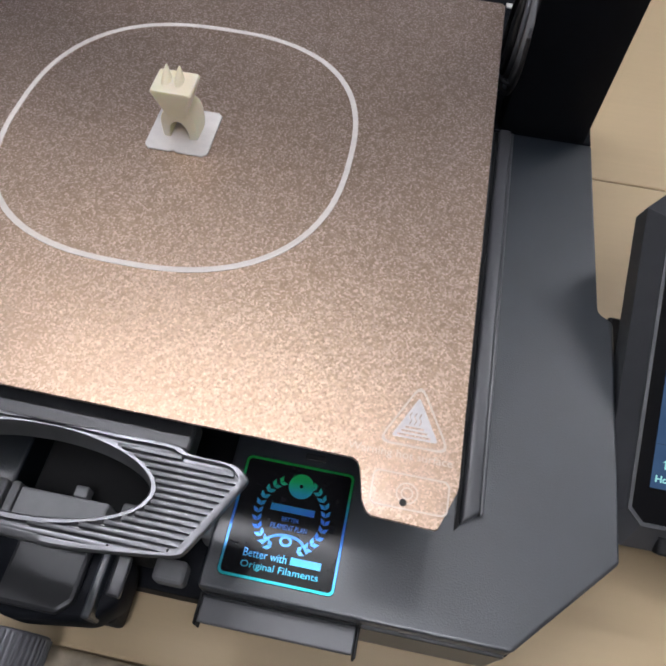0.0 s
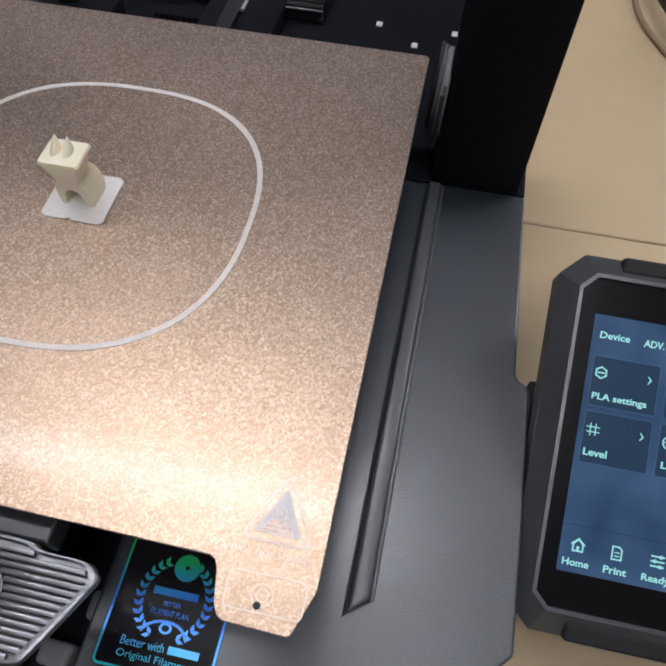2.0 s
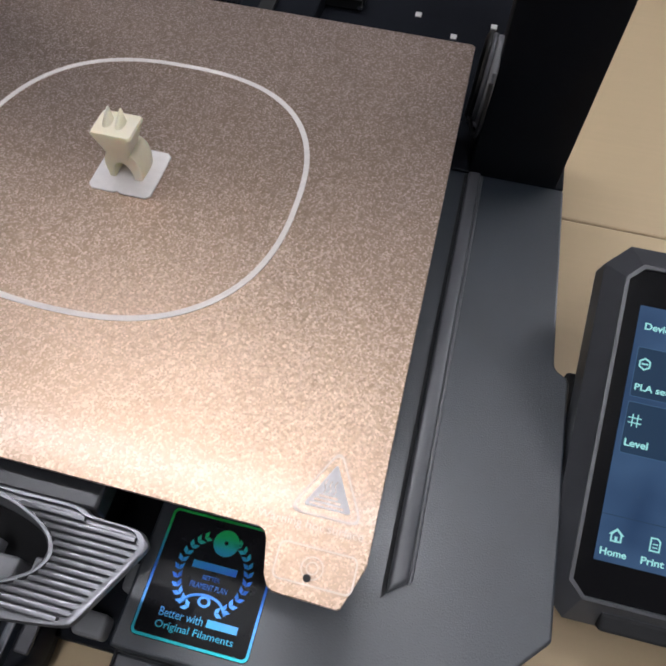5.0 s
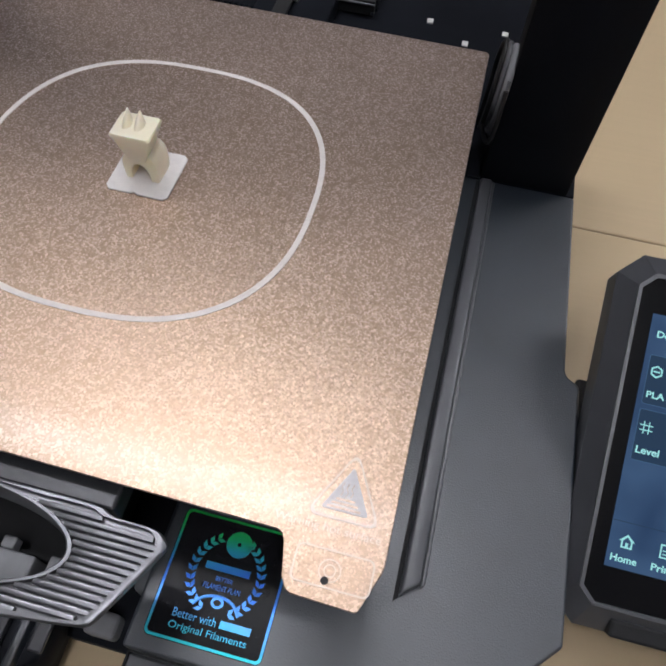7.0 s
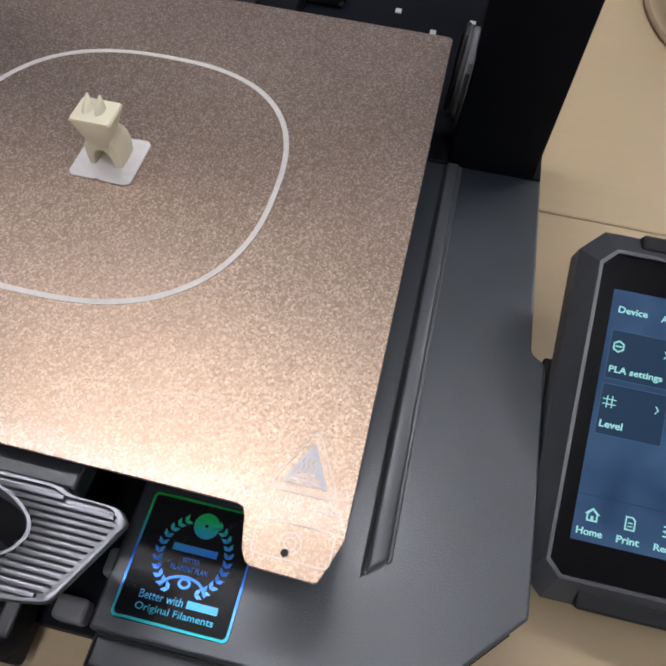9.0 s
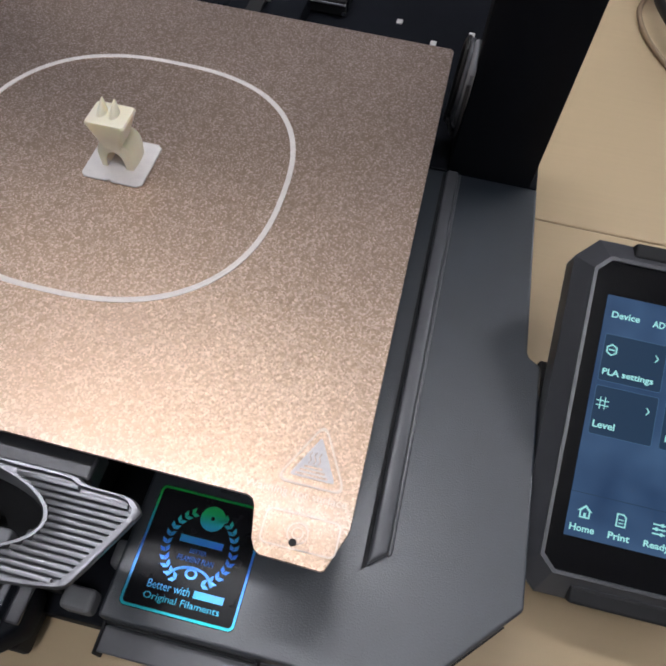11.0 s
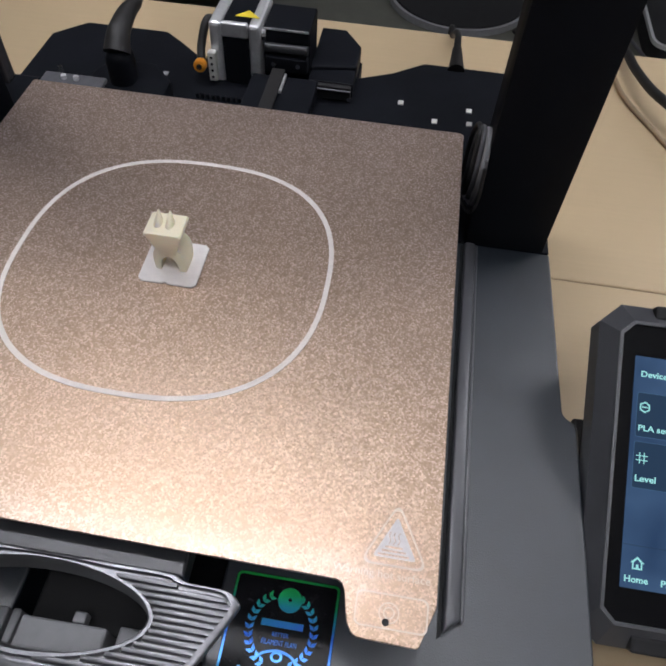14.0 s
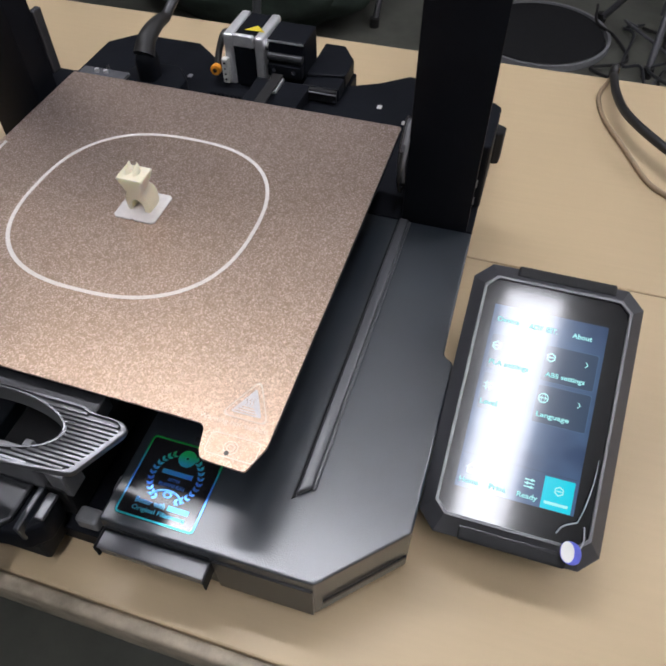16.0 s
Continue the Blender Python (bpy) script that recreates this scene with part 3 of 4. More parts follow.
part("ribbon", tube([(scx - 0.0080, scy - 0.0108, B + 0.0003), (scx - 0.0050, scy - 0.0078, B + 0.0003), (scx, scy - 0.0066, B + 0.0003), (scx + 0.0050, scy - 0.0078, B + 0.0003), (scx + 0.0080, scy - 0.0112, B + 0.0003)], 0.0005, 6, 6), FOIL, sticker)
part("ribbon_loop", ring(superellipse(scx, scy - 0.0086, 0.0022, 0.0018, 2, 24), superellipse(scx, scy - 0.0086, 0.0013, 0.001, 2, 24), B + 0.00032, B + 0.0004), FOIL, sticker)
text("sticker_text", "Better with", (scx - 0.0057, scy - 0.0145), 0.0148, 0.0027, FOIL, sticker, on_st)
part("brand_bar", box(scx + 0.0030, scx + 0.0135, scy - 0.0158, scy - 0.0134, B + 0.00032, B + 0.0004), FOIL, sticker)
text("sticker_text", "Original Filaments", (scx, scy - 0.0186), 0.0265, 0.0029, FOIL, sticker, on_st)
part("status_chip", box(0.0690, 0.0765, -0.1055, -0.1030, B + 0.0002, B + 0.0012, 0.0003), GREY, printer)

# ---- ribbed handle in front of the bed ----
HZ = 0.0935
h_out = [(-0.0605, -0.1262), (-0.0440, -0.1250), (0.0360, -0.1250), (0.0395, -0.1272), (0.0545, -0.1275), (0.0580, -0.1310), (0.0575, -0.1330),
         (0.0465, -0.1545), (0.0440, -0.1562), (0.0120, -0.1600), (-0.0180, -0.1588), (-0.0490, -0.1535), (-0.0515, -0.1520), (-0.0630, -0.1320), (-0.0625, -0.1280)]
h_out = soften(h_out, 0.3, 3)
ECX, ECY, EA, EB = -0.0040, -0.1402, 0.0353, 0.0128


def ray_to_outline(cx, cy, a, pts):
    dx, dy = math.cos(a), math.sin(a)
    best = None
    for i in range(len(pts)):
        (x0, y0), (x1, y1) = pts[i], pts[(i + 1) % len(pts)]
        ex, ey = x1 - x0, y1 - y0
        det = dx * ey - dy * ex
        if abs(det) < 1e-12:
            continue
        t = ((x0 - cx) * ey - (y0 - cy) * ex) / det
        u = ((x0 - cx) * dy - (y0 - cy) * dx) / det
        if t > 0 and -1e-9 <= u <= 1 + 1e-9 and (best is None or t < best):
            best = t
    return cx + best * dx, cy + best * dy


def handle_rings():
    angs = sorted({round(math.atan2(y - ECY, x - ECX), 6) for x, y in h_out} | {round(-math.pi + 2 * math.pi * (k + 0.5) / 90, 6) for k in range(90)})
    out = [ray_to_outline(ECX, ECY, a, h_out) for a in angs]
    inn = []
    for a in angs:
        r = 1 / math.sqrt((math.cos(a) / EA) ** 2 + (math.sin(a) / EB) ** 2)
        inn.append((ECX + r * math.cos(a), ECY + r * math.sin(a)))
    return out, inn


def scaled(pts, f, cx=ECX, cy=ECY):
    return [(cx + (x - cx) * f[0], cy + (y - cy) * f[1]) for x, y in pts]


ho, hi = handle_rings()


def between(ps, qs, w, most=0.36):
    """Points moved from ps towards qs by w, but no further than that share of the way."""
    out = []
    for (x0, y0), (x1, y1) in zip(ps, qs):
        k = min(most, w / math.hypot(x1 - x0, y1 - y0))
        out.append((x0 + (x1 - x0) * k, y0 + (y1 - y0) * k))
    return out


def fold(bm):
    """Bends the far wing of the handle gently down to dim its reflection."""
    for v in bm.verts:
        if v.co.x < -0.030:
            v.co.z -= 0.10 * (-0.030 - v.co.x)
    return bm


TOP = HZ + 0.0010
handle = part("bed_handle", fold(loft([[(x, y, z) for x, y in p] for p, z in (
    (between(ho, hi, 0.0050), HZ - 0.0080), (between(ho, hi, 0.0022), HZ - 0.0050), (ho, TOP - 0.0018), (between(ho, hi, 0.0003), TOP - 0.0004), (between(ho, hi, 0.0009), TOP),
    (between(ho, hi, 0.0027), TOP), (between(ho, hi, 0.0030), HZ - 0.0009), (between(hi, ho, 0.0021), HZ - 0.0009), (between(hi, ho, 0.0018), TOP),
    (between(hi, ho, 0.0006), TOP), (hi, TOP - 0.0008), (scaled(hi, (0.97, 0.93)), HZ - 0.0080), (between(ho, hi, 0.0050), HZ - 0.0080))], caps=False)), HANDLE, printer, "grey ribbed handle with an oval opening", True)


def spans(y):
    """Stretches of x at y that lie inside the handle's rim and outside its oval."""
    xs = []
    pts = scaled(h_out, (0.956, 0.89), -0.003, -0.1420)
    for i in range(len(pts)):
        (x0, y0), (x1, y1) = pts[i], pts[(i + 1) % len(pts)]
        if (y0 - y) * (y1 - y) < 0:
            xs.append(x0 + (x1 - x0) * (y - y0) / (y1 - y0))
    if len(xs) < 2:
        return []
    a, b = min(xs), max(xs)
    q = 1 - ((y - ECY) / (EB * 1.13)) ** 2
    if q <= 0:
        return [(a, b)]
    w = EA * 1.05 * math.sqrt(q)
    return [(a, ECX - w), (ECX + w, b)]


for k in range(16):
    ry = -0.1285 - 0.00200 * k
    for a, b in spans(ry):
        a2 = max(a, 0.0145) if b > 0.03 and ry > -0.131 else a
        b = min(b, -0.0270) if b < 0.03 and ry > -0.131 else b
        if b - a2 > 0.004:
            part("rib", fold(box(a2, b, ry - 0.00074, ry + 0.00074, HZ - 0.0010, HZ + 0.0009, 0.00025, 2)), HANDLE, handle, "", True)

# belt tensioner and what shows through the oval
tens = part("belt_tensioner", prism([(-0.0290, -0.1500), (0.0180, -0.1500), (0.0195, -0.1560), (0.0195, -0.1650), (0.0115, -0.1725), (-0.0150, -0.1760), (-0.0265, -0.1720), (-0.0290, -0.1620)], 0.029, 0.047, 0.0022, 3), BLACK_METAL, printer, "black belt tensioner block", True)
part("tensioner_core", box(-0.0240, 0.0150, -0.1700, -0.1500, 0.012, 0.0289, 0.002), DEEP, tens)
part("tensioner_step", prism([(-0.0190, -0.1495), (0.0065, -0.1495), (0.0065, -0.1680), (0.0020, -0.1725), (-0.0190, -0.1725)], 0.047, 0.0510, 0.0015, 2), DARK_GREY, tens)
part("tensioner_rib", box(0.0105, 0.0135, -0.1720, -0.1500, 0.040, 0.0520, 0.0008), BLACK, tens)
part("side_ear", box(0.0150, 0.0200, -0.1640, -0.1505, 0.0471, 0.0495, 0.0008), GREY, tens)
KX, KZ = -0.0175, 0.024
part("tensioner_knob", rod((KX, -0.1780, KZ), (KX, -0.1900, KZ), 0.0115, 40, None, 0.001), TAB, tens, "knurled metal knob", True)
for k in range(36):
    a = 2 * math.pi * k / 36
    cx, cz = KX + 0.0115 * math.cos(a), KZ + 0.0115 * math.sin(a)
    part("knurl", rod((cx, -0.1790, cz), (cx, -0.1892, cz), 0.0006, 6), TAB, tens)
part("knob_axle", rod((KX, -0.1900, KZ), (KX, -0.1935, KZ), 0.003, 16), CHROME, tens)
part("pulley_bracket", box(-0.0180, 0.0120, -0.1492, -0.1390, 0.046, 0.0660, 0.001), LIGHT_GREY, printer)
part("bracket_nub", box(-0.0010, 0.0035, -0.1388, -0.1350, 0.060, 0.0655, 0.0006), LIGHT_GREY, printer)
for a, b in ((-0.0345, -0.0245), (-0.0230, -0.0200), (0.0150, 0.0250)):
    part("pulley_cheek", box(a, b, -0.1480, -0.1370, 0.044, 0.0630, 0.0008), LIGHT_GREY, printer)
part("belt", box(-0.0042, 0.0042, -0.085, 0.205, 0.0630, 0.0645), RUBBER, printer)
part("lower_tray", box(-0.0395, 0.0425, -0.1555, -0.0800, 0.006, 0.0200, 0.001), BLACK_METAL, printer)
part("tray_pad", box(0.0225, 0.0345, -0.1535, -0.1450, 0.0202, 0.030, 0.002, 3), LIGHT_GREY, printer)
part("tray_pad", box(0.0360, 0.0422, -0.1370, -0.1270, 0.0202, 0.036, 0.002, 3), LIGHT_GREY, printer)

# tool drawer lip under the front edge
drawer = part("tool_drawer", box(0.0440, 0.0975, -0.1640, -0.1545, 0.0290, 0.0360, 0.001), BLACK, printer, "black drawer with a ledge handle")
part("drawer_ledge", prism([(0.0440, -0.1645), (0.0975, -0.1645), (0.0975, -0.1560), (0.0440, -0.1560)], 0.0361, 0.0378, 0.0006), RAIL, drawer)
# Black strip on the base's face draws the shade above the ledge.
part("drawer_gap_shade", box(0.0445, 0.0970, -0.1556, -0.1549, 0.0380, 0.0410), DEEP, drawer)
for x in (0.0432, 0.0976):
    part("drawer_end", box(x, x + 0.0010, -0.1655, -0.1552, 0.0285, 0.0388, 0.0003, 1), DEEP, drawer)
part("front_slot", box(0.1265, 0.1275, -0.1556, -0.1549, 0.018, 0.030), DEEP, printer)
part("base_groove", prism([(0.1500, -0.1528), (0.1815, -0.1212), (0.1822, -0.1218), (0.1506, -0.1535)], 0.022, 0.0245), DEEP, printer)
part("base_front_trim", box(0.0985, 0.1465, -0.1562, -0.1546, 0.0085, 0.040, 0.0005), DARK_GREY, printer)

# ---- rear of the printer: motor, belt housing, covers ----
part("motor_base", box(-0.060, 0.050, 0.195, 0.2555, 0.010, 0.0459, 0.001), BLACK_METAL, printer)
motor = part("motor", box(-0.0385, -0.0205, 0.2105, 0.2515, 0.046, 0.0870, 0.0015), BLACK_METAL, printer, "stepper motor with silver end caps")
for a, b in ((-0.0465, -0.0383), (-0.0207, -0.0130)):
    part("end_cap", box(a, b, 0.2095, 0.2525, 0.045, 0.0880, 0.0022, 2), SILVER, motor)
part("motor_label", prism([(-0.0150, 0.2200), (-0.0310, 0.2200), (-0.0235, 0.2285)], 0.0881, 0.0884), YELLOW, motor, "yellow warning triangle")
part("front_strip", box(-0.0382, -0.0208, 0.2093, 0.2135, 0.0790, 0.0886, 0.0012), SILVER, motor)
part("motor_boss", rod((-0.0130, 0.2180, 0.0790), (-0.0100, 0.2180, 0.0790), 0.0050, 24), CHROME, motor)
plug = part("motor_plug", box(-0.0475, -0.0420, 0.2040, 0.2093, 0.050, 0.0700, 0.0008), WHITE, motor, "white motor connector")
for k in range(4):
    z = 0.0535 + 0.0045 * k
    part("plug_pin", rod((-0.0447, 0.2035, z), (-0.0447, 0.2041, z), 0.0009, 8), CHROME, plug)
part("orange_connector", rod((-0.0530, 0.2075, 0.0600), (-0.0530, 0.2020, 0.0605), 0.0042, 24, None, 0.001), ORANGE, printer, "orange cable connector", True)
part("connector_core", rod((-0.0530, 0.2021, 0.0605), (-0.0530, 0.2014, 0.0605), 0.0018, 16), DEEP, printer)
part("motor_cable", tube([(-0.0530, 0.2085, 0.060), (-0.0545, 0.216, 0.068), (-0.0520, 0.226, 0.080), (-0.0490, 0.238, 0.072), (-0.0480, 0.248, 0.055)], 0.0028), RUBBER, printer, "", True)
belt_box = part("belt_housing", box(-0.0125, 0.0180, 0.2170, 0.2480, 0.048, 0.0850, 0.0012), BLACK_METAL, printer)
part("belt_box_trim", box(-0.0120, 0.0175, 0.2163, 0.2169, 0.0835, 0.0848), SILVER, belt_box)
part("bearing_plate", box(-0.0100, 0.0180, 0.2080, 0.2162, 0.0600, 0.0700, 0.0008), BLACK_METAL, belt_box)
part("bearing_shaft", rod((-0.0100, 0.2120, 0.0745), (0.0180, 0.2120, 0.0745), 0.0030, 20), DARK_GREY, belt_box, "dark glossy shaft", True)
for k in (-0.0040, 0.0120):
    part("plate_screw", rod((k, 0.2079, 0.066), (k, 0.2066, 0.066), 0.0016, 12), CHROME, belt_box)
part("belt_clamp", box(-0.0005, 0.0055, 0.1840, 0.2040, 0.0600, 0.0625, 0.0006), SILVER, printer)
part("belt_guide", box(-0.0180, 0.0260, 0.1500, 0.2050, 0.0480, 0.0595, 0.001), BLACK_METAL, printer)
cover = part("rear_cover", prism([(0.0185, 0.2180), (0.0490, 0.2240), (0.0490, 0.2500), (0.0360, 0.2700), (0.0185, 0.2700)], 0.0485, 0.0605, 0.0012), BLACK_METAL, printer)
part("cover_ledge", box(0.0190, 0.0488, 0.2062, 0.2235, 0.0485, 0.0585, 0.0008), BLACK_METAL, cover)
part("cover_trim", box(0.0200, 0.0480, 0.2058, 0.2061, 0.0578, 0.0588), DARK_GREY, cover)
limit = part("limit_switch", box(0.0235, 0.0480, 0.2020, 0.2058, 0.0485, 0.0580, 0.0006), DEEP, printer)
part("switch_lever", rod((0.0240, 0.2012, 0.0560), (0.0480, 0.2012, 0.0560), 0.0007, 8), TAB, limit)
for k in (0.0250, 0.0470):
    part("switch_screw", rod((k, 0.2019, 0.0510), (k, 0.2004, 0.0510), 0.0013, 10), CHROME, limit)
for k in range(9):
    part("vent_tooth", box(-0.0520 + 0.0035 * k, -0.0500 + 0.0035 * k, 0.1860, 0.1885, B, B + 0.003), BLACK_METAL, printer)
for i, (x, y) in enumerate(((0.0815, 0.2090), (0.1270, 0.2090), (0.1050, 0.1930), (0.1275, 0.1945), (-0.0800, 0.2090))):
    part("deck_slot", box(x - 0.0018, x + 0.0018, y - 0.0022, y + 0.0022, B - 0.0005, B + 0.0004, 0.0001, 1), LIGHT_GREY if i == 4 else WHITE, printer, "small pale square opening")
for x, y in ((0.1490, 0.197), (-0.1490, 0.197)):
    part("deck_screw", rod((x, y, B), (x, y, B + 0.0035), 0.0022, 14, 0.0015), CHROME, printer, "", True)
for sgn in (1, -1):
    part("post_bracket", box(min(sgn * 0.132, sgn * 0.168), max(sgn * 0.132, sgn * 0.168), 0.109, 0.150, B, 0.075, 0.002), BLACK_METAL, printer)
part("lead_screw_guard", box(-0.1320, -0.1275, 0.1100, 0.1180, 0.095, 0.138, 0.001), GREY, left_post, "grey metal strip")
part("post_side_box", prism([(0.1500, 0.1092), (0.1735, 0.1092), (0.1750, 0.1110), (0.1750, 0.155), (0.1700, 0.160), (0.1500, 0.160)], 0.049, 0.0965, 0.002), BLACK_METAL, printer)
part("side_switch", prism([(0.1751, 0.147), (0.1800, 0.1485), (0.1808, 0.157), (0.1720, 0.161), (0.1720, 0.157)], 0.058, 0.082, 0.001), DEEP, printer)
for z in (0.052, 0.066):
    part("side_box_clip", box(0.1697, 0.1710, 0.1087, 0.1091, z, z + 0.006), LIGHT_GREY, printer)
part("left_motor_cover", box(-0.2050, -0.1714, 0.100, 0.150, 0.060, 0.170, 0.004), BLACK_METAL, printer)

# cable loop between bed and post
CORD = [(0.1262, 0.104, 0.102), (0.1248, 0.118, 0.086), (0.1232, 0.128, 0.067), (0.1222, 0.131, 0.056), (0.1236, 0.112, 0.057), (0.1252, 0.091, 0.067), (0.1261, 0.079, 0.077), (0.1264, 0.071, 0.093), (0.1266, 0.075, 0.107)]
part("bed_cable", tube(CORD, 0.0010, 8), RUBBER, printer, "thin glossy black wire", True)
part("bed_cable", tube([(x + 0.0004, y + 0.004, z + 0.002) for x, y, z in CORD[2:]], 0.0008, 8), TAB, printer, "thin grey wire", True)
LOOP = [(0.1262, 0.086, 0.078), (0.1266, 0.082, 0.094), (0.1272, 0.089, 0.110), (0.1272, 0.098, 0.1125), (0.1264, 0.107, 0.103), (0.1260, 0.111, 0.090), (0.1256, 0.108, 0.076), (0.1254, 0.114, 0.060), (0.1252, 0.120, 0.049)]
for dx, dy, r, mat in ((0.0, 0.0, 0.0017, LIGHT_GREY), (-0.0022, 0.004, 0.0014, TAB), (-0.0040, 0.009, 0.0013, RUBBER)):
    part("bed_cable", tube([(x + dx, y + dy, z - 0.4 * dy) for x, y, z in LOOP], r, 10), mat, printer, "", True)

# ---- cables ----
strain = part("bed_cable_boot", tube([(-0.0885, 0.163, 0.088), (-0.0888, 0.172, 0.096), (-0.0895, 0.190, 0.0985), (-0.0902, 0.206, 0.0965)], 0.0080, 16, 8, lambda t: 1.0 - 0.5 * t), RUBBER, printer, "black rubber cable boot", True)
part("bed_loom", tube([(-0.0902, 0.204, 0.0960), (-0.0880, 0.232, 0.108), (-0.0780, 0.262, 0.122), (-0.0600, 0.282, 0.122), (-0.0480, 0.286, 0.104), (-0.0440, 0.276, 0.080), (-0.0440, 0.262, 0.055)], 0.0038, 12), DARK_GREY, printer, "", True)
part("cable_clamp", box(-0.0960, -0.0810, 0.156, 0.174, B - 0.001, 0.090, 0.006, 4), BLACK_METAL, printer, "", True)
part("rear_deck_lump", prism([(-0.112, 0.132), (-0.060, 0.132), (-0.060, 0.170), (-0.075, 0.188), (-0.105, 0.188), (-0.112, 0.170)], B, 0.070, 0.004, 2), BLACK_METAL, printer, "", True)

usb = thing("usb_cable", (0.1165, 0.30, 0), "black cable plugged into the back of the printer", "cable")
part("plug", tube([(0.1165, 0.255, 0.047), (0.1165, 0.268, 0.047), (0.1163, 0.286, 0.047)], 0.0062, 14, 6, lambda t: 1.0 - 0.45 * t), RUBBER, usb, "", True)
part("cord", tube([(0.1163, 0.284, 0.047), (0.1166, 0.310, 0.044), (0.1165, 0.345, 0.028), (0.116, 0.378, 0.008), (0.1155, 0.398, 0.0035), (0.115, 0.412, -0.03), (0.11, 0.43, -0.25), (0.10, 0.50, -0.60), (0.09, 0.60, FLOOR + 0.004)], 0.0026, 10), RUBBER, usb, "", True)
thin = thing("thin_cable", (0.28, 0.30, 0), "thin brown cable lying in a bend on the table", "cable")
part("cord", tube([(0.268, 0.46, -0.40), (0.2675, 0.405, -0.03), (0.2668, 0.397, 0.0020), (0.2590, 0.378, 0.0022), (0.2540, 0.354, 0.0022), (0.2600, 0.320, 0.0022), (0.2790, 0.278, 0.0022), (0.2900, 0.253, 0.0022), (0.3010, 0.234, 0.0022), (0.3240, 0.220, 0.0022), (0.37, 0.2135, 0.0022), (0.55, 0.2135, 0.0022)], 0.0020, 10), BROWN, thin, "", True)
power = thing("power_cable", (0.30, 0.33, 0), "thick black power cable looping over the table edge", "cable")
part("cord", tube([(0.262, 0.48, -0.60), (0.264, 0.420, -0.20), (0.265, 0.405, -0.01), (0.264, 0.385, 0.008), (0.2655, 0.345, 0.015), (0.273, 0.303, 0.021), (0.293, 0.267, 0.024), (0.317, 0.243, 0.024), (0.38, 0.21, 0.020), (0.48, 0.19, 0.010), (0.60, 0.19, 0.004)], 0.0037, 12), RUBBER, power, "", True)

adapter = thing("power_adapter", (0.38, 0.178, 0), "black power adapter lying on the table", "power adapter")
part("case", box(0.330, 0.432, 0.150, 0.2065, 0.0, 0.029, 0.005, 3), RUBBER, adapter, "", True)
part("case_seam", box(0.3294, 0.4326, 0.1494, 0.2071, 0.0140, 0.0147), DEEP, adapter)

# ---- touchscreen ----
ANG = 26.0
SC = Matrix.Translation((0.2243, -0.0460, 0.0635)) @ Matrix.Rotation(radians(ANG), 4, "X")
screen = thing("touchscreen", (0.2243, -0.046, 0), "black angular touchscreen unit showing a blue settings menu", "touchscreen")


def octagon(x, y0, y1, c):
    return [(x - c, y1), (-x + c, y1), (-x, y1 - c), (-x, y0 + c), (-x + c, y0), (x - c, y0), (x, y0 + c), (x, y1 - c)]


def at_z(pts, z):
    """The outline at height z, its border narrower towards the printer."""
    return [(x + 0.0024 if x < 0 else x, y, z) for x, y in pts]


housing = part("housing", loft([at_z(octagon(0.0385, -0.066, 0.065, 0.008), -0.0230), at_z(octagon(0.0436, -0.0700, 0.0692, 0.0085), -0.0190), at_z(octagon(0.0440, -0.0705, 0.0697, 0.0085), -0.0065),
                                at_z(octagon(0.0376, -0.0612, 0.0616, 0.0056), 0.0000), at_z(octagon(0.0368, -0.0604, 0.0608, 0.0053), -0.0002), at_z(octagon(0.0366, -0.0602, 0.0606, 0.0052), -0.0012)], m=SC), HOUSING, screen, "faceted dark grey housing")
part("bezel_rim", ring([p[:2] for p in at_z(octagon(0.0376, -0.0612, 0.0616, 0.0056), 0)], [p[:2] for p in at_z(octagon(0.0362, -0.0598, 0.0602, 0.0050), 0)], -0.0008, 0.0007, SC), RIM, housing, "paler raised rim round the glass")
part("glass", prism([(x + 0.0024 if x < 0 else x, y) for x, y in octagon(0.0364, -0.0600, 0.0604, 0.0051)], -0.0011, -0.0006, m=SC), GLASS_BLACK, screen, "glossy black front glass")
display = part("display", prism(rounded(-0.0280, 0.0280, -0.0467, 0.0467, 0.0002, 1), -0.0005, -0.0004, m=SC), DISPLAY, screen, "lit blue display")
for v0, v1, u0, u1 in ((0.0636, 0.0701, -0.0200, 0.0290), (-0.0709, -0.0644, -0.0215, 0.0290)):
    part("grip_bar", box(u0, u1, v0, v1, -0.0150, -0.0016, 0.0012, 2, SC), DEEP, screen)
# Paler strip painted for the highlight along the lower bar.
part("bar_highlight", box(-0.0215, 0.0290, -0.0648, -0.0642, -0.0028, -0.0018, 0.0002, 1, SC), GREY, screen)
part("hinge_arm", box(0.1838, 0.1900, -0.040, -0.0110, 0.022, 0.0400, 0.0015), DEEP, screen)
part("arm_plate", box(0.1832, 0.2150, -0.075, -0.022, 0.006, 0.030, 0.002), DEEP, screen)
part("arm_foot", box(0.19, 0.214, -0.07, -0.03, 0.0, 0.0059, 0.001), RUBBER, screen)
UZ = Matrix.Translation((0, 0, -0.00038))
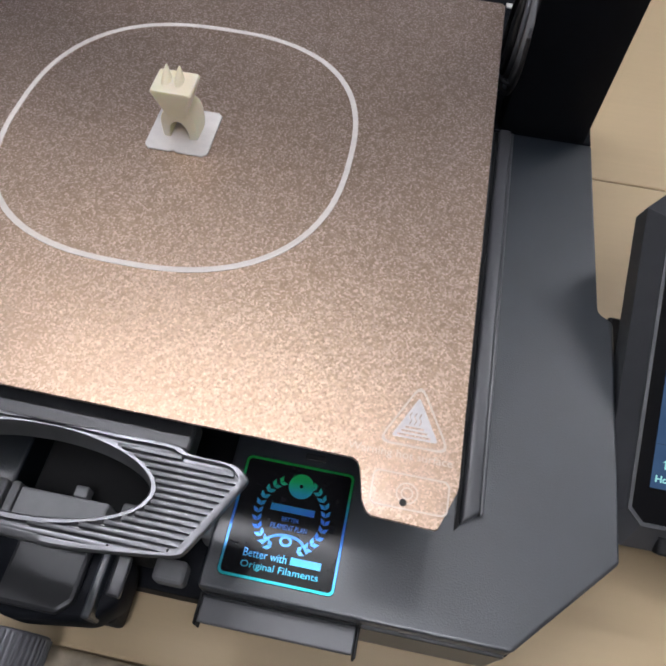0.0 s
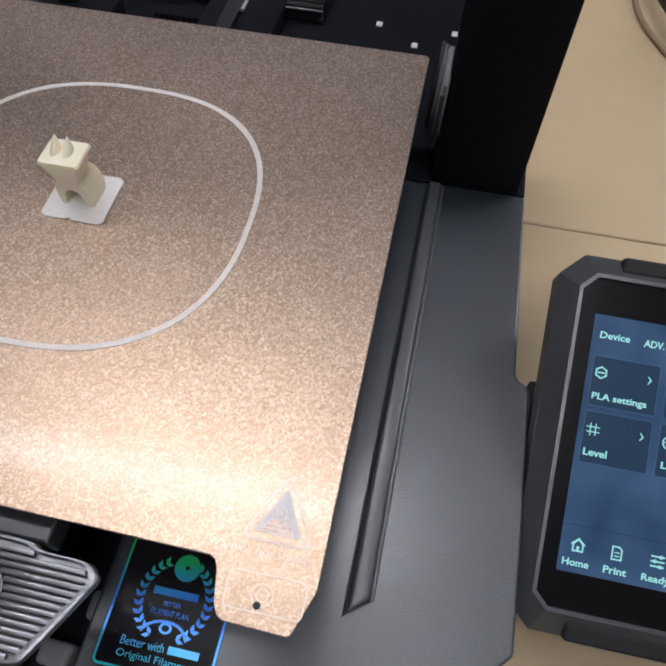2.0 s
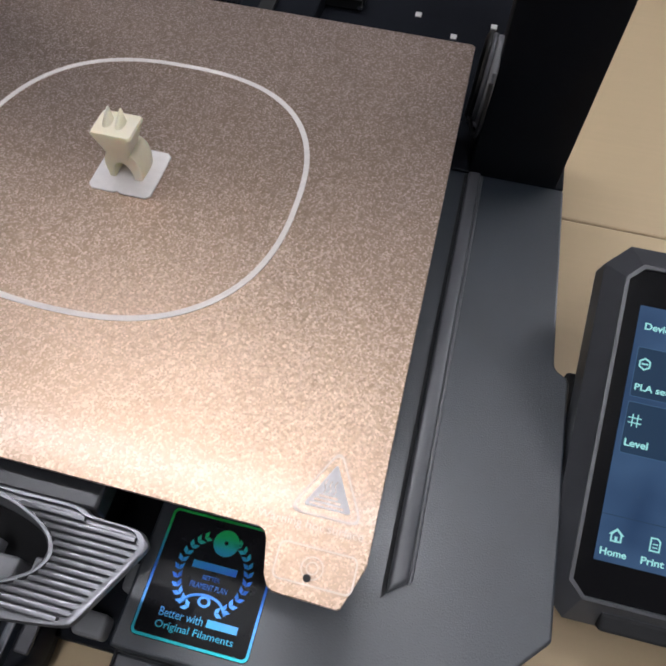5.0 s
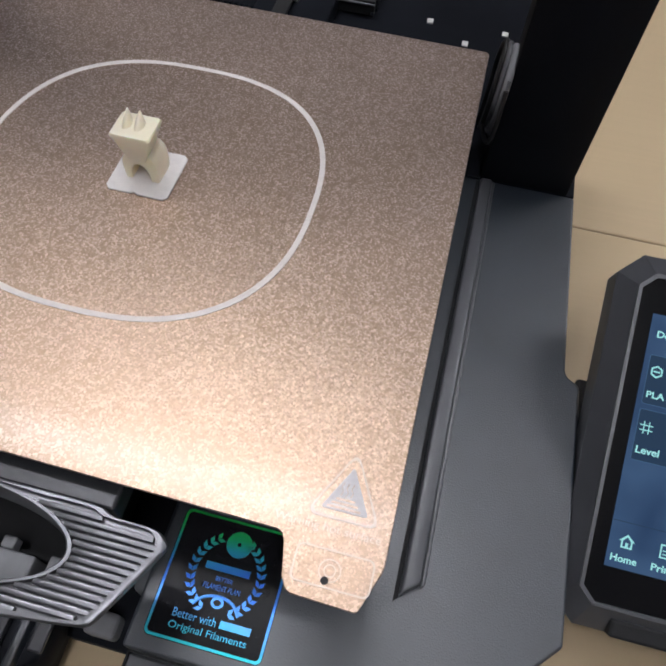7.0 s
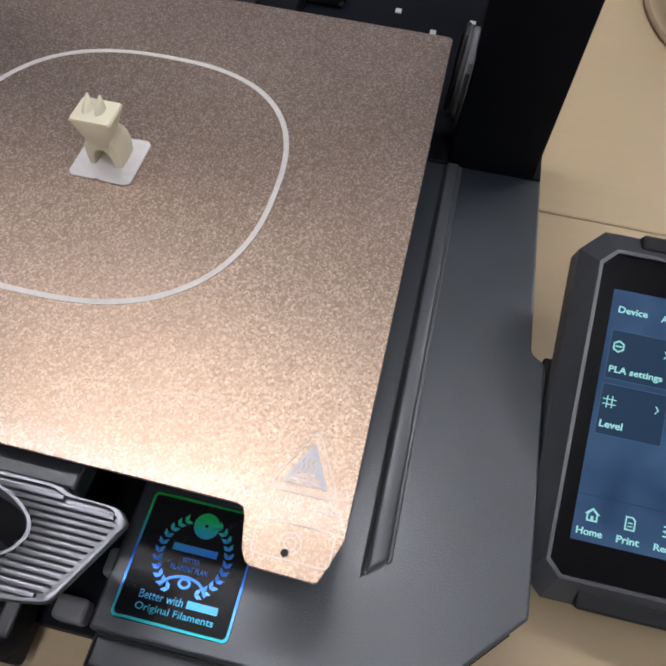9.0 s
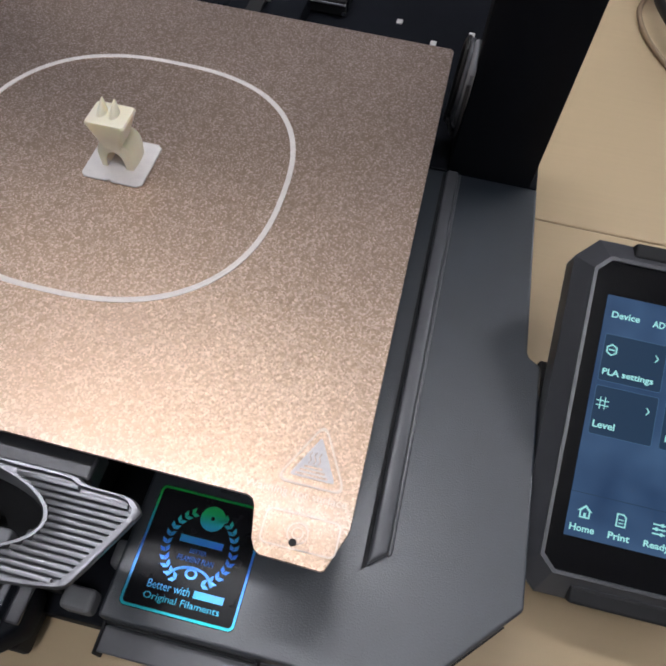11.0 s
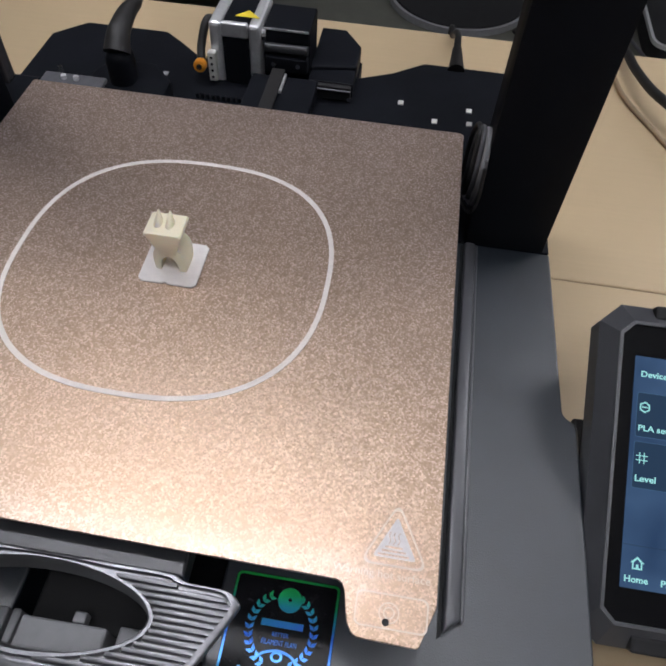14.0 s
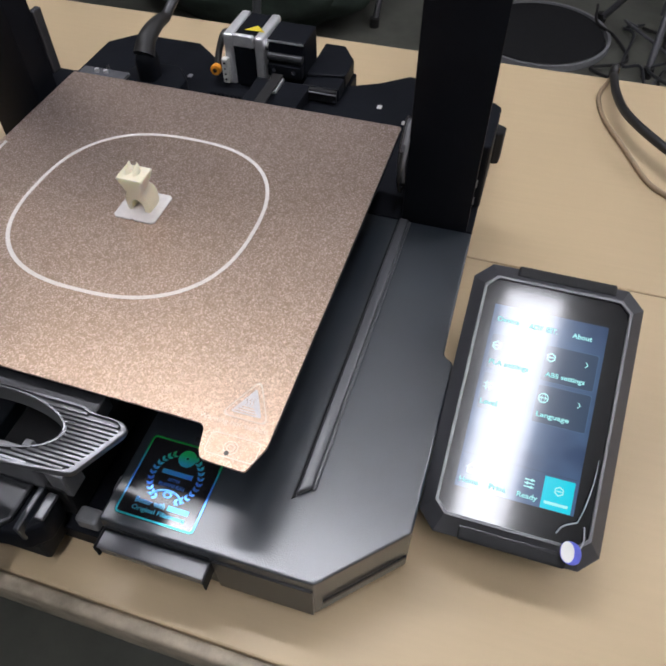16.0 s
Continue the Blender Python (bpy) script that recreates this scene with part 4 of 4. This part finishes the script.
for u0, u1, v0, v1 in ((-0.0262, -0.0022, 0.0130, 0.0315), (0.0004, 0.0262, 0.0130, 0.0315), (-0.0262, -0.0022, -0.0078, 0.0112), (0.0004, 0.0262, -0.0078, 0.0112)):
    part("menu_tile", prism(rounded(u0, u1, v0, v1, 0.0008, 3), -0.00039, -0.00034, m=SC), UI_TILE, display)
    part("tile_rim", ring(rounded(u0, u1, v0, v1, 0.0008, 3), rounded(u0 + 0.00022, u1 - 0.00022, v0 + 0.00022, v1 - 0.00022, 0.0007, 3), -0.00033, -0.00030, SC), UI_RIM, display)
part("bar_line", box(-0.0279, 0.0279, -0.0303, -0.0300, -0.00039, -0.00034, m=SC), UI_TILE, display)
part("settings_key", prism(rounded(0.0123, 0.0264, -0.0465, -0.0315, 0.0003, 1), -0.00037, -0.00032, m=SC), UI_CYAN, display, "bright cyan key")
for w, cu, cv, wd, ht in (("Device", -0.0198, 0.0393, 0.0108, 0.0026), ("ADV. SET.", -0.0024, 0.0389, 0.0140, 0.0027), ("About", 0.0165, 0.0389, 0.0096, 0.0026),
                          ("PLA settings", -0.0152, 0.0164, 0.0195, 0.0032), ("ABS settings", 0.0122, 0.0164, 0.0190, 0.0032), ("Level", -0.0208, -0.0037, 0.0084, 0.0027), ("Language", 0.0101, -0.0038, 0.0156, 0.0032),
                          ("Home", -0.0218, -0.0431, 0.0093, 0.0026), ("Print", -0.0081, -0.0431, 0.0081, 0.0026), ("Ready", 0.0059, -0.0434, 0.0097, 0.0032)):
    text("menu_text", w, (cu, cv), wd, ht, UI_TEXT, display, SC @ UZ, bold=0.026)
part("menu_text_bar", box(0.0138, 0.0248, -0.0442, -0.0428, -0.00031, -0.00026, m=SC), UI_TEXT, display)


def icon(kind, u, v):
    z0, z1 = -0.00033, -0.00027
    if kind == "hex":
        part("icon", ring([(u + 0.0024 * math.cos(radians(a)), v + 0.0024 * math.sin(radians(a))) for a in range(30, 390, 60)],
                          [(u + 0.0017 * math.cos(radians(a)), v + 0.0017 * math.sin(radians(a))) for a in range(30, 390, 60)], z0, z1, SC), UI_TEXT, display)
        part("icon_bar", box(u - 0.0012, u + 0.0012, v - 0.0003, v + 0.0003, z0, z1, m=SC), UI_TEXT, display)
    elif kind == "grid":
        for d in (-0.0009, 0.0009):
            part("icon_bar", box(u - 0.0024, u + 0.0024, v + d - 0.0002, v + d + 0.0002, z0, z1, m=SC), UI_TEXT, display)
            part("icon_bar", box(u + d - 0.0002, u + d + 0.0002, v - 0.0023, v + 0.0023, z0 + 0.00007, z1 + 0.00007, m=SC), UI_TEXT, display)
    elif kind == "globe":
        part("icon", ring(superellipse(u, v, 0.0025, 0.0025, 2, 28), superellipse(u, v, 0.0020, 0.0020, 2, 28), z0, z1, SC), UI_TEXT, display)
        part("icon", ring(superellipse(u, v, 0.0011, 0.0020, 2, 28), superellipse(u, v, 0.0008, 0.0019, 2, 28), z0, z1, SC), UI_TEXT, display)
        part("icon_bar", box(u - 0.0020, u + 0.0020, v - 0.0002, v + 0.0002, z0 + 0.00007, z1 + 0.00007, m=SC), UI_TEXT, display)
    elif kind == "arrow":
        part("icon", prism([(u - 0.0008, v + 0.0014), (u - 0.0003, v + 0.0014), (u + 0.0008, v), (u - 0.0003, v - 0.0014), (u - 0.0008, v - 0.0014), (u + 0.0002, v)], z0, z1, m=SC), UI_TEXT, display)
    elif kind == "house":
        o = [(u - 0.0028, v + 0.0002), (u, v + 0.0027), (u + 0.0028, v + 0.0002), (u + 0.0020, v + 0.0002), (u + 0.0020, v - 0.0023), (u - 0.0020, v - 0.0023), (u - 0.0020, v + 0.0002)]
        i = [(u - 0.0014, v + 0.0003), (u, v + 0.0017), (u + 0.0014, v + 0.0003), (u + 0.0014, v + 0.0001), (u + 0.0014, v - 0.0017), (u - 0.0014, v - 0.0017), (u - 0.0014, v + 0.0001)]
        part("icon", ring(o, i, z0, z1, SC), UI_TEXT, display)
        part("icon_bar", box(u - 0.0005, u + 0.0005, v - 0.0017, v - 0.0003, z0, z1, m=SC), UI_TEXT, display)
    elif kind == "page":
        o = [(u - 0.0019, v + 0.0025), (u + 0.0008, v + 0.0025), (u + 0.0019, v + 0.0014), (u + 0.0019, v - 0.0025), (u - 0.0019, v - 0.0025)]
        part("icon", ring(o, [(u + (x - u) * 0.7, v + (y - v) * 0.78) for x, y in o], z0, z1, SC), UI_TEXT, display)
        for d in (0.0002, -0.0010):
            part("icon_bar", box(u - 0.0009, u + 0.0009, v + d - 0.0002, v + d + 0.0002, z0, z1, m=SC), UI_TEXT, display)
    elif kind == "sliders":
        for d in (-0.0017, 0, 0.0017):
            part("icon_bar", box(u - 0.0024, u + 0.0024, v + d - 0.0003, v + d + 0.0003, z0, z1, m=SC), UI_TEXT, display)
            part("icon", prism(superellipse(u + (0.0010 if d else -0.0010), v + d, 0.0007, 0.0007, 2, 14), z0 + 0.00007, z1 + 0.00007, m=SC), UI_TEXT, display)


icon("hex", -0.0228, 0.0254), icon("hex", 0.0040, 0.0254), icon("grid", -0.0227, 0.0045), icon("globe", 0.0042, 0.0047)
for u, v in ((-0.0056, 0.0256), (0.0211, 0.0255), (-0.0056, 0.0050), (0.0211, 0.0050)):
    icon("arrow", u, v)
icon("house", -0.0217, -0.0370), icon("page", -0.0082, -0.0370), icon("sliders", 0.0058, -0.0370), icon("hex", 0.0197, -0.0372)

# peeling protective film at the lower corner
FILM = material("clear_film", (0.42, 0.44, 0.47), 0.2, spec=0.8, vary=0.1, vary_scale=300)
PULL = material("blue_pull_tab", (0.10, 0.12, 0.55), 0.35, vary=0.2, vary_scale=200)
part("film_crease", tube([(0.0345, -0.018, 0.0004), (0.0338, -0.030, 0.0012), (0.0318, -0.042, 0.0016), (0.0300, -0.049, 0.0006)], 0.00035, 6, 6, lambda t: 0.4 + 1.2 * t * (1.3 - t)), FILM, screen, "lifted crease of clear film").data.transform(SC)
part("film_crease", tube([(0.0300, -0.0490, 0.0004), (0.0240, -0.0520, 0.0018), (0.0215, -0.0560, 0.0010)], 0.0004, 6, 6), FILM, screen).data.transform(SC)
part("film_crease", tube([(0.0335, -0.0500, 0.0004), (0.0340, -0.0560, 0.0016), (0.0330, -0.0610, 0.0010)], 0.0004, 6, 6), FILM, screen).data.transform(SC)
tabm = SC @ Matrix.Translation((0.0290, -0.0630, 0.0030)) @ Matrix.Rotation(radians(-25), 4, "X")
pull = part("pull_tab", prism(superellipse(0, 0, 0.0048, 0.0056, 2.2, 24), 0, 0.0004, m=tabm), PULL, screen, "blue and white film pull tab")
part("pull_tab_face", prism(superellipse(-0.0014, 0, 0.0030, 0.0050, 2.2, 24), 0.00045, 0.0006, m=tabm), WHITE, pull)

# ---- clutter on the floor behind the table ----
stand = thing("round_stand", (0.2, 2.0, FLOOR), "round black stand with a grey rim on the floor", "stand")
part("drum", rod((0.2, 2.0, FLOOR), (0.2, 2.0, FLOOR + 0.02), 0.215, 64, 0.205), DEEP, stand, "", True)
part("rim", ring(superellipse(0.2, 2.0, 0.226, 0.226, 2, 72), superellipse(0.2, 2.0, 0.216, 0.216, 2, 72), FLOOR + 0.002, FLOOR + 0.022), LIGHT_GREY, stand, "grey metal rim", True)


def tripod(x, y, s, mat):
    t = thing("folded_tripod", (x, y, FLOOR), "grey metal stand with splayed legs on the floor", "stand", "metal stands")
    top = (x, y, FLOOR + 0.62 * s)
    part("column", rod((x, y, FLOOR + 0.1), top, 0.012), mat, t, "", True)
    for k in range(3):
        a = radians(25 + 120 * k)
        part("leg", tube([(x + 0.26 * s * math.cos(a), y + 0.26 * s * math.sin(a), FLOOR + 0.01), (x + 0.13 * s * math.cos(a), y + 0.13 * s * math.sin(a), FLOOR + 0.20 * s), (x, y, FLOOR + 0.36 * s)], 0.011, 10), mat, t, "", True)
        part("foot", rod((x + 0.26 * s * math.cos(a), y + 0.26 * s * math.sin(a), FLOOR), (x + 0.26 * s * math.cos(a), y + 0.26 * s * math.sin(a), FLOOR + 0.03), 0.016), RUBBER, t)


tripod(0.56, 2.05, 0.8, TAB)
tripod(-0.32, 2.15, 0.9, GREY)
tripod(0.66, 2.32, 0.7, GREY)
crate = thing("equipment_case", (1.0, 1.95, FLOOR), "black equipment case with a bright metal rim", "case")
part("body", prism(rounded(0.76, 1.24, 1.72, 2.18, 0.05), FLOOR, FLOOR + 0.06, 0.006), DEEP, crate, "", True)
part("rim", ring(rounded(0.755, 1.245, 1.715, 2.185, 0.052), rounded(0.764, 1.236, 1.724, 2.176, 0.046), FLOOR + 0.061, FLOOR + 0.072), SILVER, crate)
bin_ = thing("grey_bucket", (1.05, 2.35, FLOOR), "pale grey bucket on the floor", "bucket")
part("shell", rod((1.05, 2.35, FLOOR), (1.05, 2.35, FLOOR + 0.28), 0.12, 40, 0.15), LIGHT_GREY, bin_, "", True)
bag = thing("dark_bag", (-0.75, 1.9, FLOOR), "dark green bag lying on the floor", "bag")
BAG = material("dark_green_cloth", (0.018, 0.028, 0.020), 0.85, vary=0.3, vary_scale=20, bump=0.4, bump_scale=90, bump_dist=0.003)
bm = bmesh.new()
bmesh.ops.create_icosphere(bm, subdivisions=4, radius=1)
for v in bm.verts:
    k = 1 + 0.18 * noise.noise(v.co * 2.1)
    v.co = Vector((v.co.x * 0.42 * k - 0.75, v.co.y * 0.24 * k + 1.9, FLOOR + max(0.0, v.co.z * 0.17 * k + 0.15)))
part("sack", bm, BAG, bag, "", True)

heap = thing("cable_heap", (0.5, 1.9, FLOOR), "tangle of dark cables lying on the floor", "cables")
for k in range(6):
    pts = [(0.42 + 0.10 * k * 0.5 + random.uniform(-0.1, 0.1), 1.72 + 0.09 * i + random.uniform(-0.05, 0.05), FLOOR + 0.006 + random.uniform(0, 0.03)) for i in range(6)]
    part("loose_cord", tube(pts, 0.005, 8, 6), (RUBBER, DARK_GREY, TAB)[k % 3], heap, "", True)
